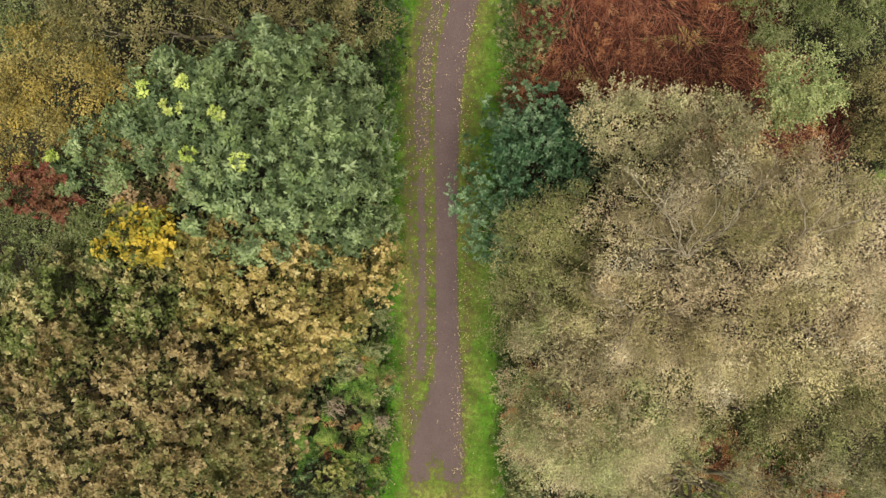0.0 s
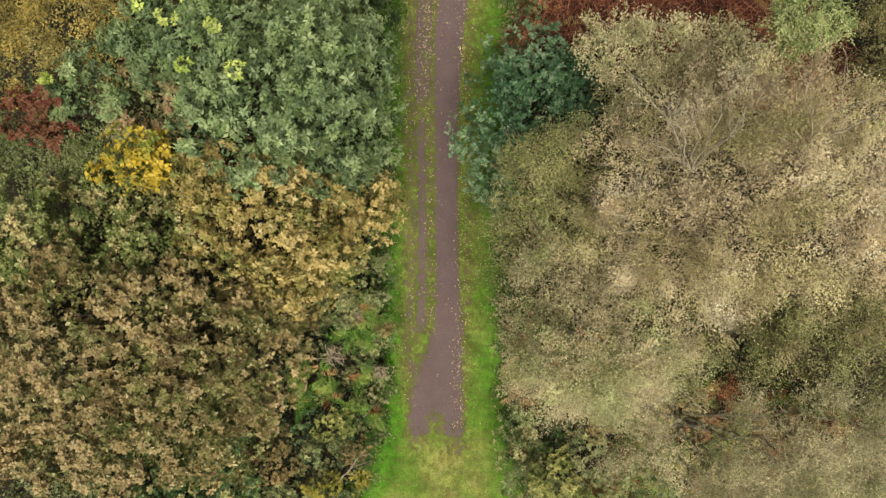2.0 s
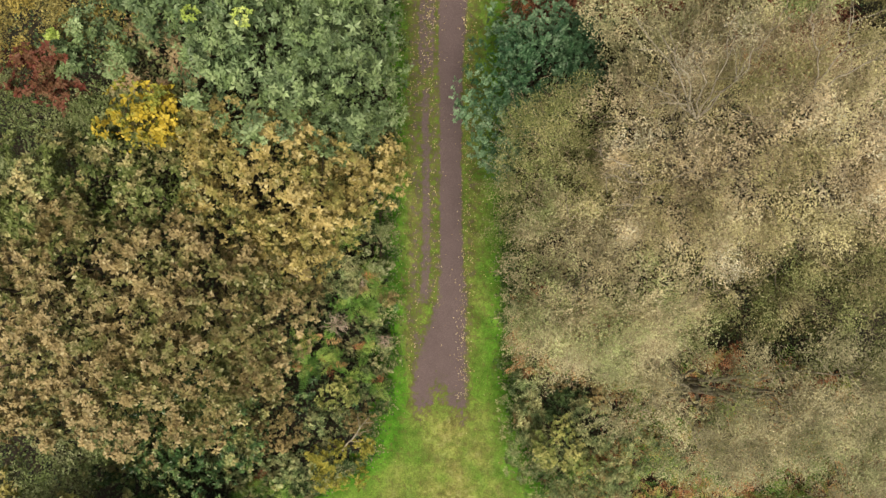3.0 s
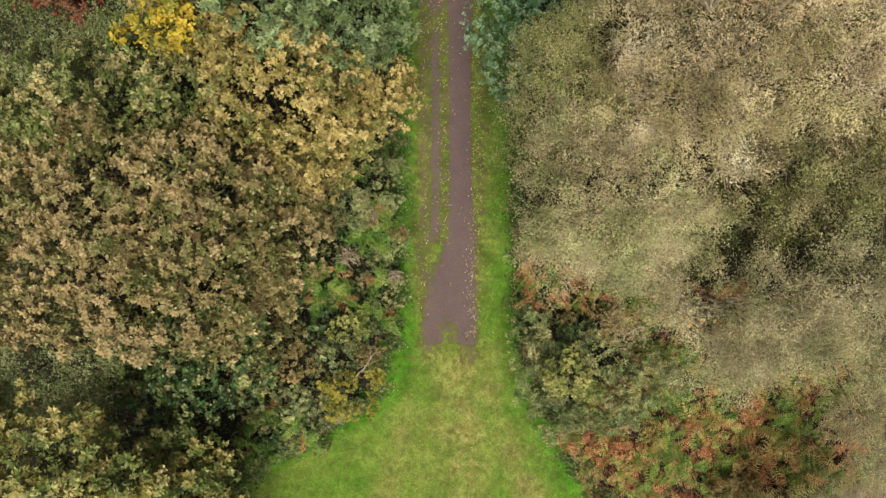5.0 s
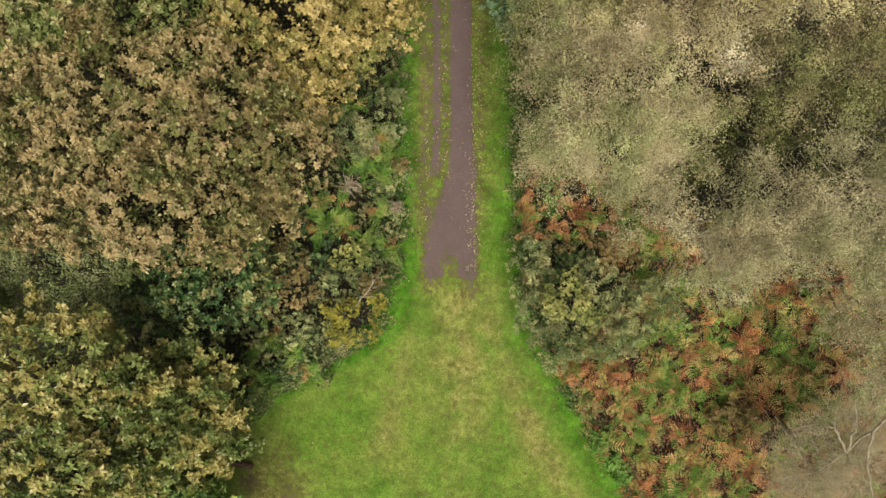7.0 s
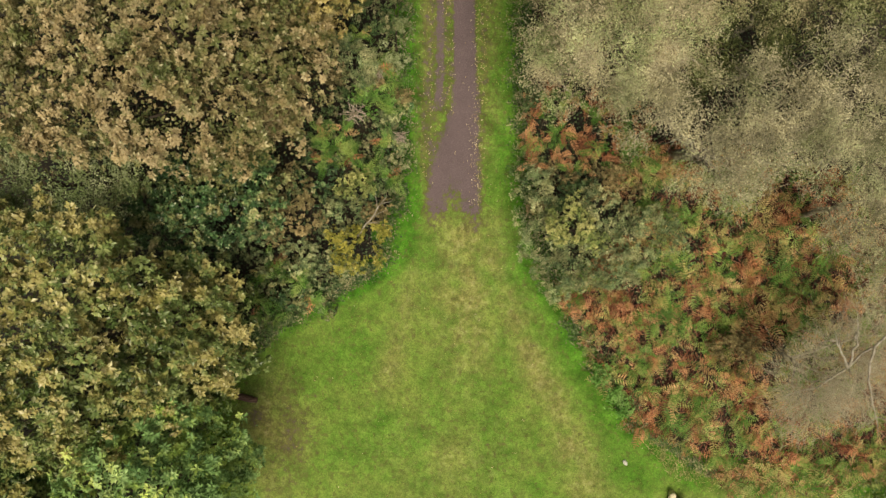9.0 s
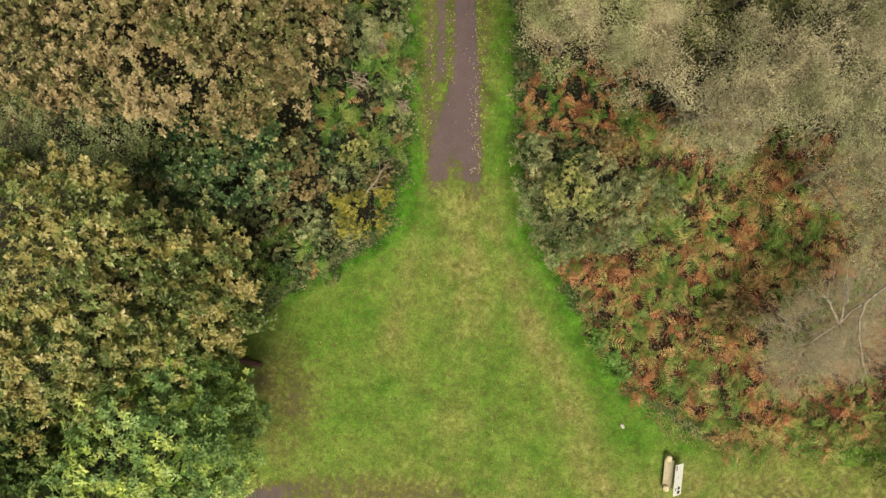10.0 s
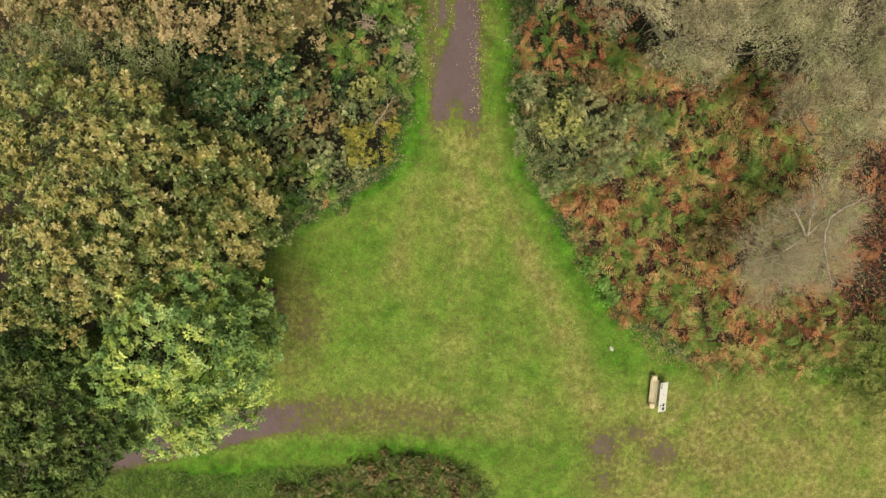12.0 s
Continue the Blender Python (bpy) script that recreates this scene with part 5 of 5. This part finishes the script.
for a, b in (((0.05, 0.1, 0.2), (0.55, 0.35, 0.4)), ((0.2, 0.35, 0.3), (0.15, 0.85, 0.4)), ((-0.1, -0.1, 0.15), (0.35, 0.0, 0.3)), ((0.3, 0.5, 0.3), (0.65, 0.6, 0.4))):
    limb.append(tube(bend(a, b, 0.03, 5), np.linspace(0.014, 0.004, 5), 4))
part("forked_limb", tri_mesh("stick", *joined(limb), BIRCH_BARK, True), stick)


# ---------------------------------------------------------------- the clearing
def scatter_masked(n, box, keep, seed):
    r = np.random.default_rng(seed)
    p = np.column_stack([r.uniform(box[0], box[1], n), r.uniform(box[2], box[3], n)])
    return p[keep(p[:, 0], p[:, 1], r.random(n))]


def on_gravel(x, y):
    return path_gravel(x, y) + 0.12 * np.sin(x * 31) * np.sin(y * 27) > 0.42


def grass(name, n, box, keep, length, mat, label, seed):
    p = scatter_masked(n, box, keep, seed)
    m = len(p)
    z = ground_z(p[:, 0], p[:, 1]) - 0.005
    way = np.column_stack([RNG.normal(0, 0.75, (m, 2)), np.ones(m)])
    v, t = leaf_arrays(np.column_stack([p, z]), way, RNG.normal(0, 1, (m, 3)), length * RNG.uniform(0.5, 1.4, m), RNG.uniform(0.008, 0.016, m), 0.2)
    tagged(new(name, tri_mesh(name, v, t, mat)), label, "grass", kind="stuff")


grass("mown_grass", 160000, (-10, 17, -25, 9), lambda x, y, r: (into_wood(x, y) < 0.1) & ~on_gravel(x, y) & (dirt_mask(x, y) < 0.35) & (r > lush_shade_mask(x, y) * 0.8), 0.055, LEAF["blade"], "short worn yellow-green mown grass", 31)
grass("lush_grass", 115000, (-10, 17, -25, 9), lambda x, y, r: (into_wood(x, y) < 0.45) & ~on_gravel(x, y) & (dirt_mask(x, y) < 0.35) & (r < lush_shade_mask(x, y)), 0.11, LEAF["lush_blade"], "longer bright green grass along the edges", 32)


def fallen(n, box, keep, seed, label):
    p = scatter_masked(n, box, keep, seed)
    m = len(p)
    z = ground_z(p[:, 0], p[:, 1]) + 0.03
    v, t = leaf_arrays(np.column_stack([p, z]), RNG.normal(0, 1, (m, 3)) * np.array([1, 1, 0.15]), RNG.normal(0, 0.25, (m, 3)) + np.array([0, 0, 1.0]), RNG.uniform(0.022, 0.05, m), RNG.uniform(0.018, 0.034, m), 0.2)
    tagged(new("fallen_leaves", tri_mesh("fallen_leaves", v, t, LEAF["fallen"])), label, "leaves", kind="stuff")


fallen(26000, (-2, 2.2, -9, 9), lambda x, y, r: r < 0.42 * np.exp(-((x - path_mid(y) - 0.82) / 0.2) ** 2) + 0.14 * np.exp(-((x - path_mid(y) + 0.9) / 0.22) ** 2) * (y > -8) + 0.22 * np.exp(-((x - path_mid(y) + 0.3) / 0.16) ** 2) * (y > -6) + 0.35 * np.exp(-((x - path_mid(y) + 0.5) / 0.25) ** 2) * (y > 1.5) + 0.012, 41, "tan and yellow fallen leaves along the gravel edges")
fallen(1500, (-8, 10, -24, -9), lambda x, y, r: (into_wood(x, y) < 0) & (r < 0.16), 42, "a few fallen leaves scattered on the lawn")


# ---------------------------------------------------------------- sign
def box_mesh(name, sx, sy, sz, mat, bevel=0.01):
    bm = bmesh.new()
    bmesh.ops.create_cube(bm, size=1.0)
    bmesh.ops.scale(bm, vec=(sx, sy, sz), verts=bm.verts)
    if bevel:
        bmesh.ops.bevel(bm, geom=bm.edges[:], offset=bevel, segments=2, affect="EDGES")
    me = bpy.data.meshes.new(name)
    bm.to_mesh(me)
    bm.free()
    me.materials.append(mat)
    return me


WHITE = rough_matter("white_sign_panel", ["eef0ee", "f4f6f4"], 3.0, 0.45, 0.0)
INK = rough_matter("dark_print", ["22262e", "343a44"], 8.0, 0.5, 0.0)
sign = tagged(new("information_sign"), "timber lectern sign with a slanted white panel", "sign")
sign.location = (7.5, -19.65, float(ground_z(7.5, -19.65)))
sign.rotation_euler = (0, 0, radians(-5))
for y in (-0.5, 0.58):
    post = part("post", box_mesh("post", 0.19, 0.2, 0.5, WOOD, 0.03), sign)
    post.matrix_basis = pose(-0.14, y, 0.21, 0, -8, 0)
rail = part("rail", box_mesh("rail", 0.36, 1.0, 0.07, WOOD, 0.02), sign, "sloping timber back board")
rail.matrix_basis = pose(-0.11, 0.03, 0.32, 0, -38, 0)
panel = part("panel", box_mesh("panel", 0.5, 1.12, 0.03, WHITE, 0.006), sign, "white printed panel")
panel.matrix_basis = pose(0.16, -0.08, 0.6, 0, 42, 0)
for x, y, w, h in ((-0.19, 0.44, 0.06, 0.18), (-0.02, 0.1, 0.02, 0.06), (0.06, -0.3, 0.14, 0.1), (0.06, -0.45, 0.16, 0.11), (-0.13, -0.32, 0.05, 0.09)):
    mark = part("print_mark", box_mesh("print_mark", w, h, 0.004, INK, 0), panel, "dark printed block")
    mark.location = (x, y, 0.0175)

log = tagged(new("log"), "short reddish-brown rotten log at the grass edge", "log")
log.location = (-7.5, -15.7, float(ground_z(-7.5, -15.7)) + 0.09)
part("log_body", tri_mesh("log", *tube(bend((-0.4, 0.08, 0), (0.42, -0.1, 0), 0.02, 6), [0.1, 0.12, 0.115, 0.12, 0.11, 0.09], 9), rough_matter("rotten_wood", ["503c34", "76594c", "927668"], 7.0, 0.9, 0.8, (0.4, 3, 3)), True), log)

stone = tagged(new("pale_stone"), "small pale stone lying on the grass", "stone")
bm = bmesh.new()
bmesh.ops.create_icosphere(bm, subdivisions=2, radius=0.09)
for q in bm.verts:
    q.co = Vector((q.co.x * 0.8, q.co.y * 1.3, q.co.z * 0.5)) * (1 + 0.25 * noise.noise(q.co * 9))
me = bpy.data.meshes.new("stone")
bm.to_mesh(me)
bm.free()
me.materials.append(rough_matter("pale_stone", ["b0b0a4", "d4d4c8"], 9.0))
part("stone_body", me, stone).rotation_euler = (0, 0, 0.6)
stone.location = (5.8, -18.0, float(ground_z(5.8, -18.0)) + 0.04)
